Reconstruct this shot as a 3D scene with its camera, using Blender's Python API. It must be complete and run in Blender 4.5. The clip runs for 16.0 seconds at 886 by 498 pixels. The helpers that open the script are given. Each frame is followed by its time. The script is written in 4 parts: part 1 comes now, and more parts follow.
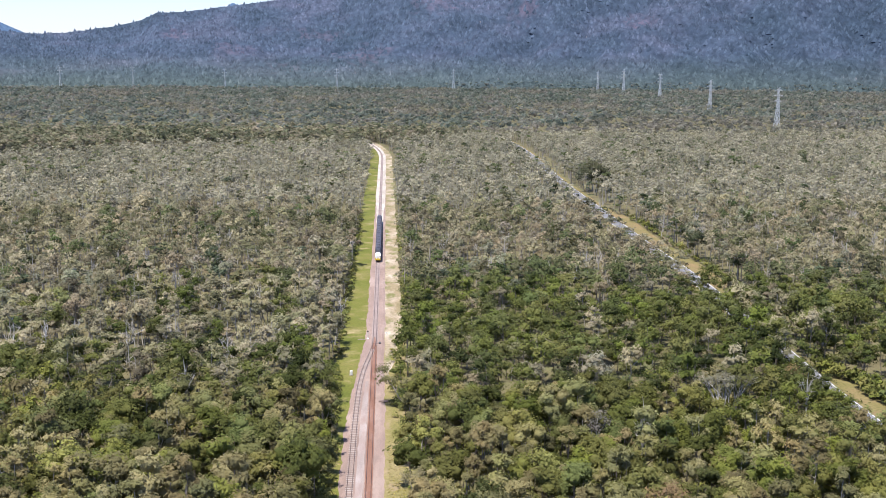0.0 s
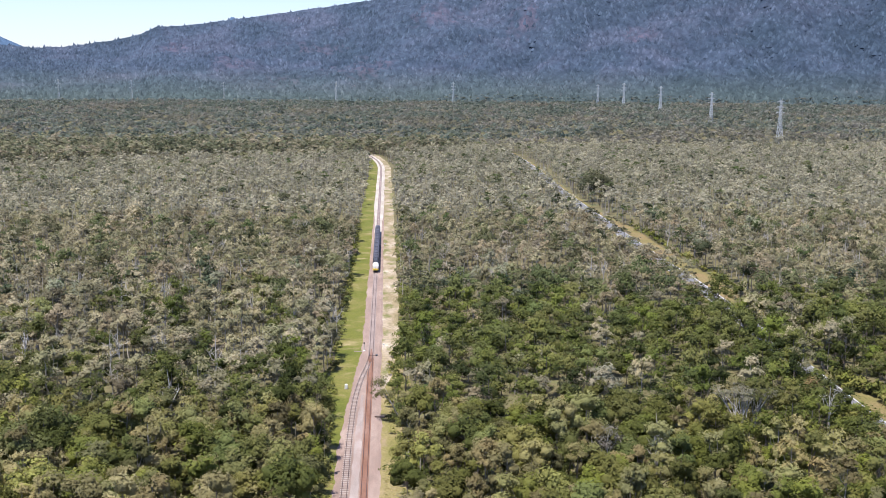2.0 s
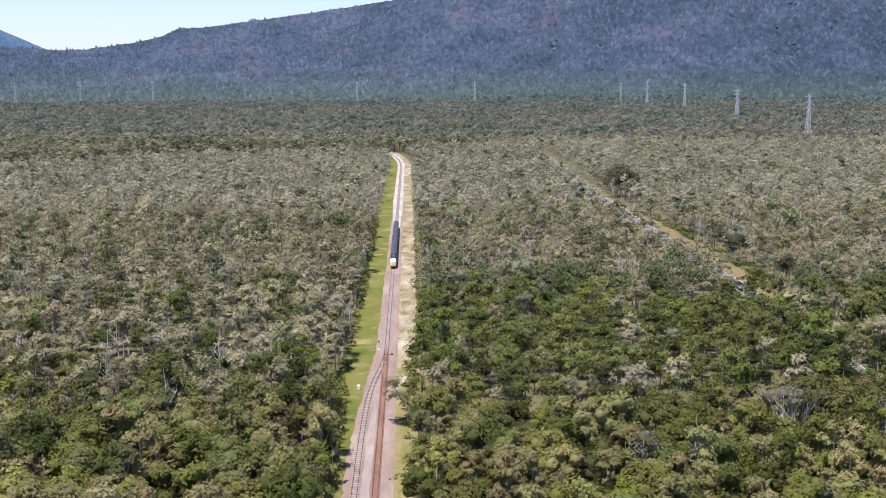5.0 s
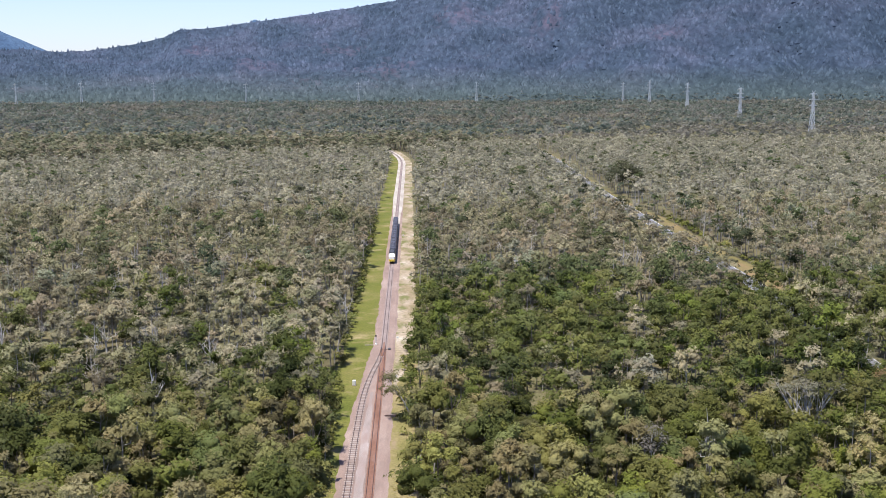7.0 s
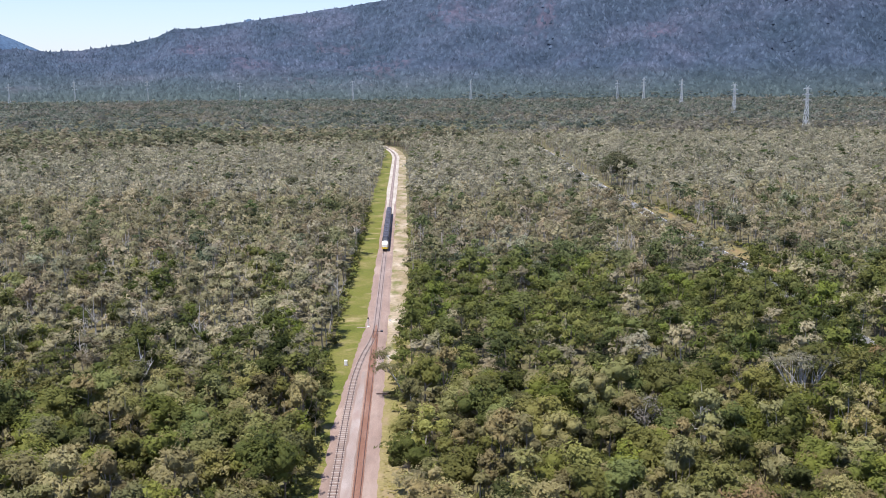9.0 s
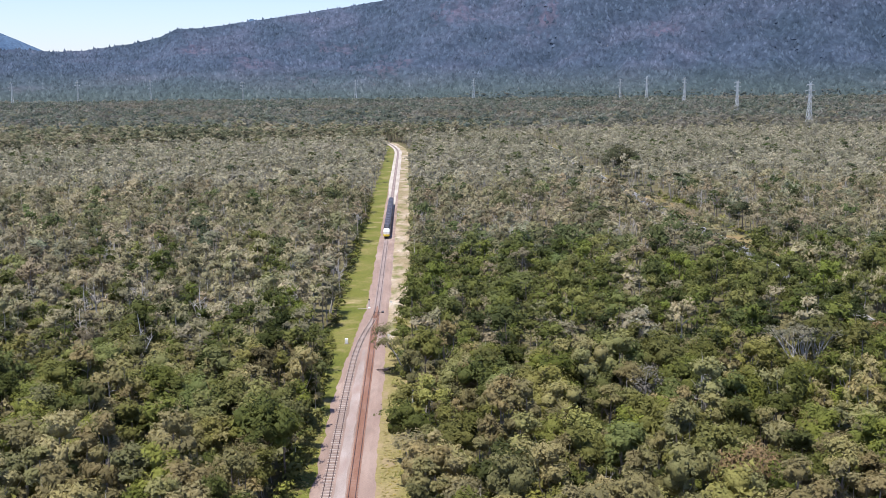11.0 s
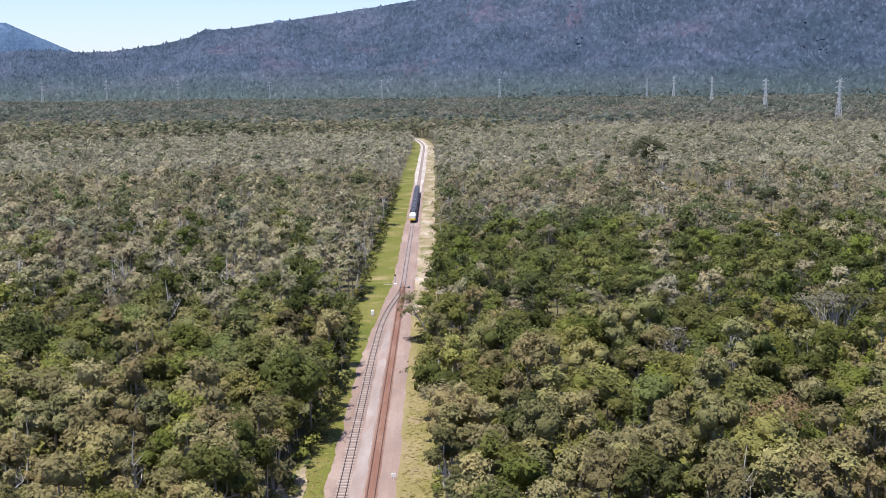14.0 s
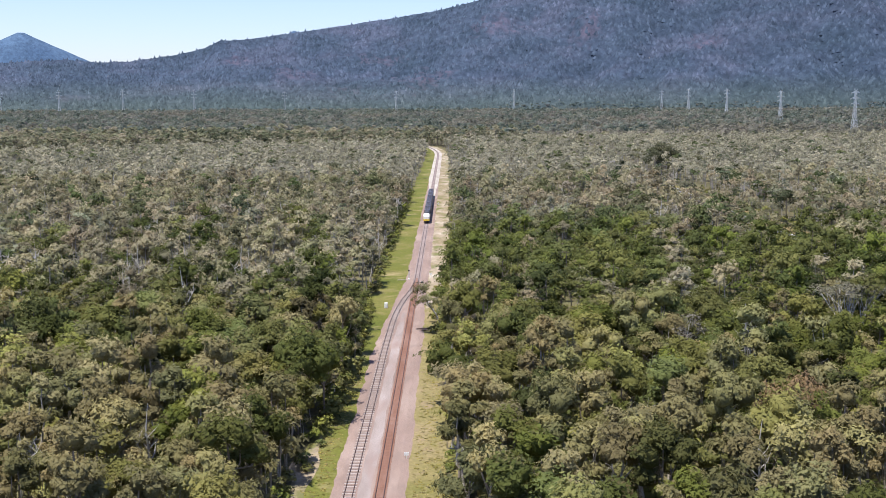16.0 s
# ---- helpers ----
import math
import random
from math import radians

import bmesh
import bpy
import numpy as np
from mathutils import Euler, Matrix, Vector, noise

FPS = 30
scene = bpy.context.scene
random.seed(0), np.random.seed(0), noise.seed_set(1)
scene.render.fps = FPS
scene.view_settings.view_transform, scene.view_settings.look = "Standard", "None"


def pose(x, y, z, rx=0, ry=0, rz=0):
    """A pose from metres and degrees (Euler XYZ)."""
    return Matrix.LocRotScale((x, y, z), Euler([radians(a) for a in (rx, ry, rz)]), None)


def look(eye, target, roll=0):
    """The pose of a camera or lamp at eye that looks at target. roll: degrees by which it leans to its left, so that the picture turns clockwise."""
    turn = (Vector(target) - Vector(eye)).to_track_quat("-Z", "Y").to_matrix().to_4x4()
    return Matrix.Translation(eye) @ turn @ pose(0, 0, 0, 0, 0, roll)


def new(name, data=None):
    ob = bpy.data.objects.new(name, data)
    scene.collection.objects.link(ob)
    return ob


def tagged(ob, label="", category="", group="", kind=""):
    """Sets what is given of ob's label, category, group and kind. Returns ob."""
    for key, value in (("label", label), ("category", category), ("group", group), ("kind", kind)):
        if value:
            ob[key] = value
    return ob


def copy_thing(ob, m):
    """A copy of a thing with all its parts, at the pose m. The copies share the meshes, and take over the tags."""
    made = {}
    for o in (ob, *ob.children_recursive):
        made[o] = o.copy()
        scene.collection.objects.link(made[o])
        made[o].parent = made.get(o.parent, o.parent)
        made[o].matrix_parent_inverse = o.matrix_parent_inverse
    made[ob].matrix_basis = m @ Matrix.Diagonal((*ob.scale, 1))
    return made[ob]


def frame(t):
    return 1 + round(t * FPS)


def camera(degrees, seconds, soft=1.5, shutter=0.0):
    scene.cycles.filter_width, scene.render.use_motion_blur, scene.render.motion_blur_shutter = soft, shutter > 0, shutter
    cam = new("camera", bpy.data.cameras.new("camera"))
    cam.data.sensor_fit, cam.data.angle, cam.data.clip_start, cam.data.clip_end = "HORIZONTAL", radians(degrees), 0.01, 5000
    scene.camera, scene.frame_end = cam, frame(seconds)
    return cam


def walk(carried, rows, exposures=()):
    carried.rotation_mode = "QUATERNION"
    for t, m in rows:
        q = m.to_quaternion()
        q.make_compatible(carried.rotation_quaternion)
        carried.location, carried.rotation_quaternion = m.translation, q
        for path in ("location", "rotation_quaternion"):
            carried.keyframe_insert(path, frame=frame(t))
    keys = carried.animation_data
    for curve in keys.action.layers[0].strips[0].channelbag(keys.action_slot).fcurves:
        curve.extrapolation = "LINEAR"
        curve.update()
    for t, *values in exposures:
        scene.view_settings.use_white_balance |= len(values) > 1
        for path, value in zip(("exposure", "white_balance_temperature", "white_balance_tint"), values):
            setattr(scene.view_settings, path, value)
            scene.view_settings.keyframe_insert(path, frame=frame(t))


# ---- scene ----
cam = camera(46.0, 16.0, soft=0.85)
# seconds, x, y, z, yaw, pitch, roll
PATH = [
    (0, 4.09, 0.00, 89.60, -3.073, -9.842, -0.350),
    (0.5, 4.11, 3.87, 88.33, -3.077, -9.534, -0.394),
    (1, 4.29, 7.52, 87.21, -3.072, -9.237, -0.349),
    (1.5, 4.59, 11.11, 86.03, -3.071, -9.051, -0.338),
    (2, 4.89, 14.39, 84.98, -3.092, -9.050, -0.316),
    (2.5, 5.35, 17.63, 83.99, -3.081, -9.067, -0.238),
    (3, 5.74, 20.77, 83.07, -2.967, -9.067, -0.142),
    (3.5, 5.96, 23.95, 82.09, -2.798, -9.057, -0.091),
    (4, 6.33, 27.18, 81.08, -2.179, -9.036, -0.012),
    (6.5, 7.73, 41.88, 75.72, -1.809, -8.904, 0.153),
    (7, 8.15, 43.18, 74.54, -1.808, -8.889, 0.237),
    (7.5, 8.29, 43.77, 73.37, -1.833, -8.883, 0.239),
    (8, 8.61, 44.27, 71.86, -1.929, -8.876, 0.359),
    (8.5, 8.69, 44.36, 70.29, -2.053, -8.866, 0.390),
    (9, 8.96, 44.51, 68.87, -2.105, -8.887, 0.428),
    (11.5, 9.51, 44.02, 61.82, -1.826, -8.827, 0.557),
    (12, 9.46, 43.96, 60.56, -1.581, -8.816, 0.533),
    (12.5, 9.42, 43.94, 59.32, -1.295, -8.782, 0.505),
    (13, 9.30, 43.84, 57.99, -0.991, -8.731, 0.504),
    (13.5, 9.21, 43.60, 56.81, -0.746, -8.713, 0.509),
    (14, 9.18, 43.47, 55.64, -0.535, -8.708, 0.512),
    (14.5, 9.10, 43.38, 54.42, -0.323, -8.657, 0.407),
    (15, 9.14, 43.31, 53.20, -0.140, -8.592, 0.366),
    (15.5, 9.03, 42.99, 52.08, 0.039, -8.417, 0.297),
    (16, 8.99, 42.73, 50.88, 0.242, -8.025, 0.233),]
walk(cam, [(t, pose(x, y, z, 90 + p, r, yw)) for t, x, y, z, yw, p, r in PATH], exposures=[(0, 0.74), (1.5, 0.7), (4, 0.62), (8, 0.56), (16, 0.56)])

# ---- daylight ----
SUN = Vector((-0.23, -0.2, 0.953)).normalized()
world = bpy.data.worlds.new("sky")
scene.world = world
world.use_nodes = True
wn = world.node_tree
sky = wn.nodes.new("ShaderNodeTexSky")
sky.sky_type = "NISHITA"
sky.sun_disc = False
sky.sun_elevation = math.asin(SUN.z)
sky.sun_rotation = math.atan2(SUN.x, SUN.y)
sky.altitude, sky.air_density, sky.dust_density, sky.ozone_density = 50, 1.0, 0.6, 2.5
cool = wn.nodes.new("ShaderNodeMix")
cool.data_type, cool.blend_type = "RGBA", "MULTIPLY"
cool.inputs[0].default_value, cool.inputs[7].default_value = 1.0, (0.94, 0.93, 1.16, 1)
wn.links.new(sky.outputs[0], cool.inputs[6])
wn.links.new(cool.outputs[2], wn.nodes["Background"].inputs[0])
wn.nodes["Background"].inputs[1].default_value = 0.122
sun = new("sun", bpy.data.lights.new("sun", "SUN"))
sun.data.energy, sun.data.angle, sun.data.color = 5.0, radians(0.53), (1.0, 0.955, 0.88)
sun.matrix_world = look(SUN * 100, (0, 0, 0))


# ---- materials ----
def shader(name, rough=0.85, metal=0.0, spec=0.3):
    m = bpy.data.materials.new(name)
    m.use_nodes = True
    b = m.node_tree.nodes["Principled BSDF"]
    b.inputs["Roughness"].default_value, b.inputs["Metallic"].default_value = rough, metal
    b.inputs["Specular IOR Level"].default_value = spec
    return m, m.node_tree, b


def ramp(nt, source, stops):
    r = nt.nodes.new("ShaderNodeValToRGB")
    el = r.color_ramp.elements
    while len(el) < len(stops):
        el.new(0.5)
    for e, (p, c) in zip(el, stops):
        e.position, e.color = p, (*c, 1)
    nt.links.new(source, r.inputs[0])
    return r.outputs[0]


def noise_fac(nt, scale, detail=3.0, rough=0.55, stretch=(1, 1, 1)):
    g = nt.nodes.new("ShaderNodeNewGeometry")
    mp = nt.nodes.new("ShaderNodeVectorMath")
    mp.operation = "MULTIPLY"
    mp.inputs[1].default_value = stretch
    nt.links.new(g.outputs["Position"], mp.inputs[0])
    n = nt.nodes.new("ShaderNodeTexNoise")
    n.inputs["Scale"].default_value, n.inputs["Detail"].default_value, n.inputs["Roughness"].default_value = scale, detail, rough
    nt.links.new(mp.outputs[0], n.inputs["Vector"])
    return n.outputs["Fac"]


def mixed(nt, fac, a, b, kind="MIX"):
    x = nt.nodes.new("ShaderNodeMix")
    x.data_type, x.blend_type = "RGBA", kind
    for sock, v in ((0, fac), (6, a), (7, b)):
        if isinstance(v, bpy.types.NodeSocket):
            nt.links.new(v, x.inputs[sock])
        else:
            x.inputs[sock].default_value = v if sock == 0 else (*v, 1)
    return x.outputs[2]


def stretch_range(nt, fac, lo, hi):
    r = nt.nodes.new("ShaderNodeMapRange")
    r.inputs[1].default_value, r.inputs[2].default_value = lo, hi
    nt.links.new(fac, r.inputs[0])
    return r.outputs[0]


def earthy(name, stops, scale, fine, rough=0.95, bump=0.3, stretch=(1, 1, 1), dirt=None, dirt_scale=0.2, dirt_range=(0.5, 0.7)):
    """A ground-like surface: large patches by ramp, fine grain over it, and stains."""
    m, nt, b = shader(name, rough, 0, 0.15)
    c = ramp(nt, noise_fac(nt, scale, 5, 0.6, stretch), stops)
    grain = noise_fac(nt, fine, 4, 0.7)
    c = mixed(nt, 0.75, c, ramp(nt, grain, [(0.3, (0.55, 0.55, 0.55)), (0.7, (1.35, 1.35, 1.35))]), "MULTIPLY")
    if dirt:
        c = mixed(nt, stretch_range(nt, noise_fac(nt, dirt_scale, 5, 0.65, stretch), *dirt_range), c, dirt)
    nt.links.new(c, b.inputs["Base Color"])
    if bump:
        bp = nt.nodes.new("ShaderNodeBump")
        bp.inputs["Strength"].default_value, bp.inputs["Distance"].default_value = bump, 0.1
        nt.links.new(grain, bp.inputs["Height"])
        nt.links.new(bp.outputs[0], b.inputs["Normal"])
    return m


def plain(name, color, rough=0.6, metal=0.0, vary=0.25, scale=2.0):
    m, nt, b = shader(name, rough, metal, 0.4)
    c = mixed(nt, vary, color, ramp(nt, noise_fac(nt, scale, 4, 0.6), [(0.3, tuple(0.5 * v for v in color)), (0.7, tuple(min(1, 1.2 * v) for v in color))]))
    nt.links.new(c, b.inputs["Base Color"])
    return m


def leaves(name, stops, by_object, glow=0.13, rough=0.7, cut=0.0, vary=0.85):
    """Foliage: the tree's own tone picks the hue, with sprays and patches varying a little."""
    m, nt, bsdf = shader(name, rough, 0, 0.1)
    if by_object:
        tone = nt.nodes.new("ShaderNodeObjectInfo").outputs["Random"]
    else:
        at = nt.nodes.new("ShaderNodeAttribute")
        at.attribute_name = "tone"
        tone = at.outputs["Fac"]
    c = ramp(nt, tone, [(p, (1.05 * r, 1.02 * g, 1.04 * b)) for p, (r, g, b) in stops])
    own = nt.nodes.new("ShaderNodeMath")
    own.operation, own.inputs[1].default_value = "MULTIPLY", 17.3
    nt.links.new(tone, own.inputs[0])
    share = nt.nodes.new("ShaderNodeMath")
    share.operation = "FRACT"
    nt.links.new(own.outputs[0], share.inputs[0])
    c = mixed(nt, 1.0, c, ramp(nt, share.outputs[0], [(0.0, (0.58, 0.6, 0.6)), (0.5, (1.0, 1.0, 1.0)), (1.0, (1.32, 1.3, 1.27))]), "MULTIPLY")
    isl = nt.nodes.new("ShaderNodeNewGeometry").outputs["Random Per Island"]
    c = mixed(nt, vary, c, ramp(nt, isl, [(0.0, (0.7, 0.7, 0.68)), (0.5, (1.0, 1.0, 1.0)), (1.0, (1.35, 1.33, 1.26))]), "MULTIPLY")
    c = mixed(nt, 0.6, c, ramp(nt, noise_fac(nt, 0.35, 3), [(0.3, (0.8, 0.84, 0.8)), (0.7, (1.2, 1.14, 1.1))]), "MULTIPLY")
    c = mixed(nt, 0.3, c, ramp(nt, noise_fac(nt, 2.2, 3, 0.7), [(0.32, (0.62, 0.62, 0.62)), (0.68, (1.36, 1.36, 1.36))]), "MULTIPLY")
    nt.links.new(c, bsdf.inputs["Base Color"])
    tr = nt.nodes.new("ShaderNodeBsdfTranslucent")
    nt.links.new(c, tr.inputs[0])
    mx = nt.nodes.new("ShaderNodeMixShader")
    mx.inputs[0].default_value = glow
    nt.links.new(bsdf.outputs[0], mx.inputs[1])
    nt.links.new(tr.outputs[0], mx.inputs[2])
    result = mx.outputs[0]
    if cut:
        # ragged gaps between the leaves of a spray
        gap = nt.nodes.new("ShaderNodeMath")
        gap.operation = "GREATER_THAN"
        gap.inputs[1].default_value = 0.56
        nt.links.new(noise_fac(nt, cut, 2, 0.6, (1, 1, 0.6)), gap.inputs[0])
        clear = nt.nodes.new("ShaderNodeBsdfTransparent")
        both = nt.nodes.new("ShaderNodeMixShader")
        nt.links.new(gap.outputs[0], both.inputs[0])
        nt.links.new(result, both.inputs[1])
        nt.links.new(clear.outputs[0], both.inputs[2])
        result = both.outputs[0]
    nt.links.new(result, nt.nodes["Material Output"].inputs[0])
    return m


GREY = [(0.00, (0.170, 0.164, 0.068)), (0.18, (0.224, 0.204, 0.094)), (0.36, (0.256, 0.228, 0.117)), (0.52, (0.196, 0.199, 0.080)), (0.68, (0.233, 0.196, 0.096)), (0.82, (0.170, 0.145, 0.071)), (0.92, (0.193, 0.201, 0.090)), (1.00, (0.265, 0.236, 0.129))]
GREEN = [(0.00, (0.057, 0.071, 0.019)), (0.15, (0.113, 0.124, 0.032)), (0.30, (0.160, 0.159, 0.049)), (0.45, (0.145, 0.170, 0.035)), (0.58, (0.071, 0.085, 0.028)), (0.72, (0.186, 0.177, 0.059)), (0.84, (0.113, 0.142, 0.047)), (0.93, (0.188, 0.192, 0.082)), (1.00, (0.217, 0.229, 0.059))]
MID_GREY = [(0.00, (0.169, 0.169, 0.093)), (0.20, (0.261, 0.249, 0.157)), (0.38, (0.321, 0.293, 0.204)), (0.55, (0.209, 0.216, 0.118)), (0.70, (0.281, 0.241, 0.165)), (0.82, (0.190, 0.169, 0.110)), (0.92, (0.241, 0.265, 0.181)), (1.00, (0.344, 0.310, 0.238))]
# blue and brightness lifted a little in the leaf colour for distance haze
TALL = [(0.00, (0.128, 0.149, 0.092)), (0.35, (0.176, 0.187, 0.118)), (0.70, (0.229, 0.216, 0.150)), (1.00, (0.271, 0.244, 0.188))]
FAR_GREY = [(0.00, (0.212, 0.219, 0.149)), (0.30, (0.262, 0.260, 0.191)), (0.60, (0.296, 0.286, 0.217)), (0.80, (0.242, 0.244, 0.169)), (1.00, (0.309, 0.297, 0.239))]
PALE_PLAIN = [(0.0, (0.17, 0.18, 0.14)), (0.5, (0.215, 0.215, 0.175)), (1.0, (0.25, 0.235, 0.195))]
# leaf greens shifted towards blue, distance haze painted into the colour
HAZY_PLAIN = [(0.00, (0.124, 0.160, 0.132)), (0.40, (0.163, 0.191, 0.156)), (0.75, (0.208, 0.218, 0.186)), (1.00, (0.242, 0.233, 0.201))]
leaf_grey = leaves("eucalypt_leaves", GREY, True, 0.3, cut=7.0, vary=0.24)
leaf_green = leaves("rainforest_leaves", GREEN, True, 0.3, cut=7.0, vary=0.24)
bush_leaf = leaves("bush_leaves", GREEN, False, 0.15, vary=0.5)
leaf_rust = leaves("rusty_leaves", [(0.0, (0.25, 0.165, 0.09)), (1.0, (0.22, 0.16, 0.085))], True, cut=7.0)
leaf_yellow = leaves("yellow_leaves", [(0.0, (0.19, 0.178, 0.075)), (1.0, (0.18, 0.18, 0.08))], True)
leaf_silver = leaves("silver_leaves", [(0.0, (0.165, 0.155, 0.13)), (1.0, (0.15, 0.15, 0.12))], True)
wood_leaf_grey = leaves("open_forest_leaves", GREY, False, 0.3, cut=7.0, vary=0.24)
wood_leaf_green = leaves("dense_forest_leaves", GREEN, False, 0.3, cut=7.0, vary=0.24)
wood_leaf_tall = leaves("tall_forest_leaves", TALL, False, 0.4, vary=0.4)
wood_leaf_mid = leaves("mid_forest_leaves", MID_GREY, False, 0.38, vary=0.24)
fine_grey = leaves("fine_forest_leaves", MID_GREY, False, 0.3, cut=7.0, vary=0.24)
fine_green = leaves("fine_deep_leaves", [(p, (0.8 * r, 0.87 * g, 0.9 * b)) for p, (r, g, b) in GREEN], False, 0.3, cut=7.0, vary=0.24)
wood_leaf_far = leaves("far_woodland_leaves", FAR_GREY, False, 0.4, vary=0.24)
plain_grey_leaf = leaves("pale_plain_leaves", PALE_PLAIN, False, 0.45, vary=0.3)
deep_green = leaves("deep_forest_leaves", [(0.00, (0.052, 0.071, 0.032)), (0.20, (0.082, 0.105, 0.045)), (0.40, (0.121, 0.125, 0.067)), (0.60, (0.082, 0.120, 0.045)), (0.75, (0.142, 0.140, 0.077)), (0.90, (0.069, 0.090, 0.047)), (1.00, (0.116, 0.150, 0.096))], False, 0.35, vary=0.24)
hazy_plain_leaf = leaves("hazy_plain_leaves", HAZY_PLAIN, False, 0.45, vary=0.24)
tuft_leaf = leaves("grass_blades", [(0.0, (0.29, 0.27, 0.07)), (0.5, (0.38, 0.33, 0.11)), (0.8, (0.44, 0.37, 0.2)), (1.0, (0.27, 0.29, 0.07))], False, 0.45, vary=0.4)
bark_pale = earthy("pale_bark", [(0.3, (0.27, 0.24, 0.2)), (0.6, (0.47, 0.43, 0.38))], 0.8, 6, 0.8, 0.2, (1, 1, 0.25))
bark_grey = earthy("grey_bark", [(0.3, (0.16, 0.13, 0.1)), (0.7, (0.33, 0.28, 0.23))], 0.8, 6, 0.9, 0.3, (1, 1, 0.25))
bark_dead = earthy("bleached_wood", [(0.3, (0.36, 0.34, 0.31)), (0.7, (0.56, 0.53, 0.49))], 0.8, 6, 0.8, 0.2, (1, 1, 0.25))
floor_mat = earthy("forest_floor", [(0.3, (0.09, 0.078, 0.04)), (0.5, (0.13, 0.112, 0.06)), (0.7, (0.11, 0.118, 0.052))], 0.06, 1.2, 0.95, 0.4)
grass_mat = earthy("mown_grass", [(0.3, (0.09, 0.105, 0.02)), (0.5, (0.125, 0.13, 0.028)), (0.72, (0.185, 0.16, 0.06))], 0.07, 1.5, 0.9, 0.4, dirt=(0.3, 0.24, 0.13), dirt_scale=0.09, dirt_range=(0.56, 0.75))
dry_mat = earthy("dry_grass", [(0.3, (0.14, 0.135, 0.04)), (0.5, (0.2, 0.17, 0.07)), (0.7, (0.27, 0.21, 0.12))], 0.14, 1.6, 0.95, 0.4, (1, 0.5, 1), dirt=(0.25, 0.185, 0.125), dirt_scale=0.2, dirt_range=(0.54, 0.68))
dirt_mat = earthy("sandy_track", [(0.3, (0.15, 0.135, 0.065)), (0.45, (0.245, 0.195, 0.12)), (0.58, (0.33, 0.27, 0.2)), (0.7, (0.44, 0.38, 0.31))], 0.09, 0.9, 0.95, 0.3, (1, 0.5, 1), dirt=(0.14, 0.14, 0.055), dirt_scale=0.16, dirt_range=(0.5, 0.62))
ballast_mat = earthy("ballast_stone", [(0.3, (0.2, 0.145, 0.125)), (0.5, (0.265, 0.192, 0.165)), (0.7, (0.335, 0.258, 0.225))], 0.12, 9, 0.95, 0.6, (1, 0.3, 1), dirt=(0.2, 0.15, 0.13), dirt_scale=0.45, dirt_range=(0.48, 0.8))
rust_mat = earthy("rust_stained_ballast", [(0.3, (0.135, 0.068, 0.048)), (0.5, (0.185, 0.098, 0.073)), (0.7, (0.25, 0.155, 0.125))], 0.3, 8, 0.95, 0.5, (1, 0.2, 1), dirt=(0.26, 0.18, 0.155), dirt_scale=0.5, dirt_range=(0.5, 0.8))
grey_ballast = earthy("grey_ballast", [(0.3, (0.2, 0.155, 0.145)), (0.7, (0.29, 0.235, 0.22))], 0.3, 8, 0.95, 0.5, (1, 0.3, 1))
pale_ballast = earthy("fresh_ballast", [(0.3, (0.31, 0.27, 0.235)), (0.5, (0.38, 0.34, 0.3)), (0.7, (0.46, 0.42, 0.38))], 0.12, 5, 0.95, 0.5, (1, 0.3, 1))
asphalt = earthy("asphalt", [(0.3, (0.13, 0.13, 0.14)), (0.7, (0.19, 0.19, 0.2))], 0.3, 6, 0.9, 0.2, (1, 0.2, 1))
paint_white = plain("white_paint", (0.78, 0.78, 0.76), 0.6)
rail_mat = plain("rail_steel", (0.13, 0.085, 0.075), 0.5, 0.6)
concrete = plain("pale_sleeper", (0.36, 0.31, 0.29), 0.85, 0, 0.5)
timber = plain("weathered_sleeper", (0.25, 0.195, 0.175), 0.9, 0, 0.5)
steel_mat = plain("galvanised_steel", (0.55, 0.58, 0.6), 0.5, 0.1)


# ---- geometry helpers ----
def tri_mesh(name, verts, tris, mats, tone=None, smooth=False):
    """A mesh from arrays of corners (with or without their normals) and triangles, with an optional tone for each corner."""
    me = bpy.data.meshes.new(name)
    verts, tris = np.asarray(verts, np.float32), np.asarray(tris, np.int32)
    facing = verts[:, 3:] if verts.shape[1] == 6 else None
    verts = np.ascontiguousarray(verts[:, :3])
    smooth = smooth or facing is not None
    me.vertices.add(len(verts))
    me.vertices.foreach_set("co", verts.ravel())
    me.loops.add(len(tris) * 3)
    me.loops.foreach_set("vertex_index", tris.ravel())
    me.polygons.add(len(tris))
    me.polygons.foreach_set("loop_start", np.arange(0, len(tris) * 3, 3, dtype=np.int32))
    if smooth:
        me.polygons.foreach_set("use_smooth", np.ones(len(tris), dtype=bool))
    me.update(calc_edges=True)
    if facing is not None:
        me.normals_split_custom_set_from_vertices(facing)
    if tone is not None:
        at = me.attributes.new("tone", "FLOAT", "POINT")
        at.data.foreach_set("value", np.asarray(tone, np.float32))
    for m in mats:
        me.materials.append(m)
    return me


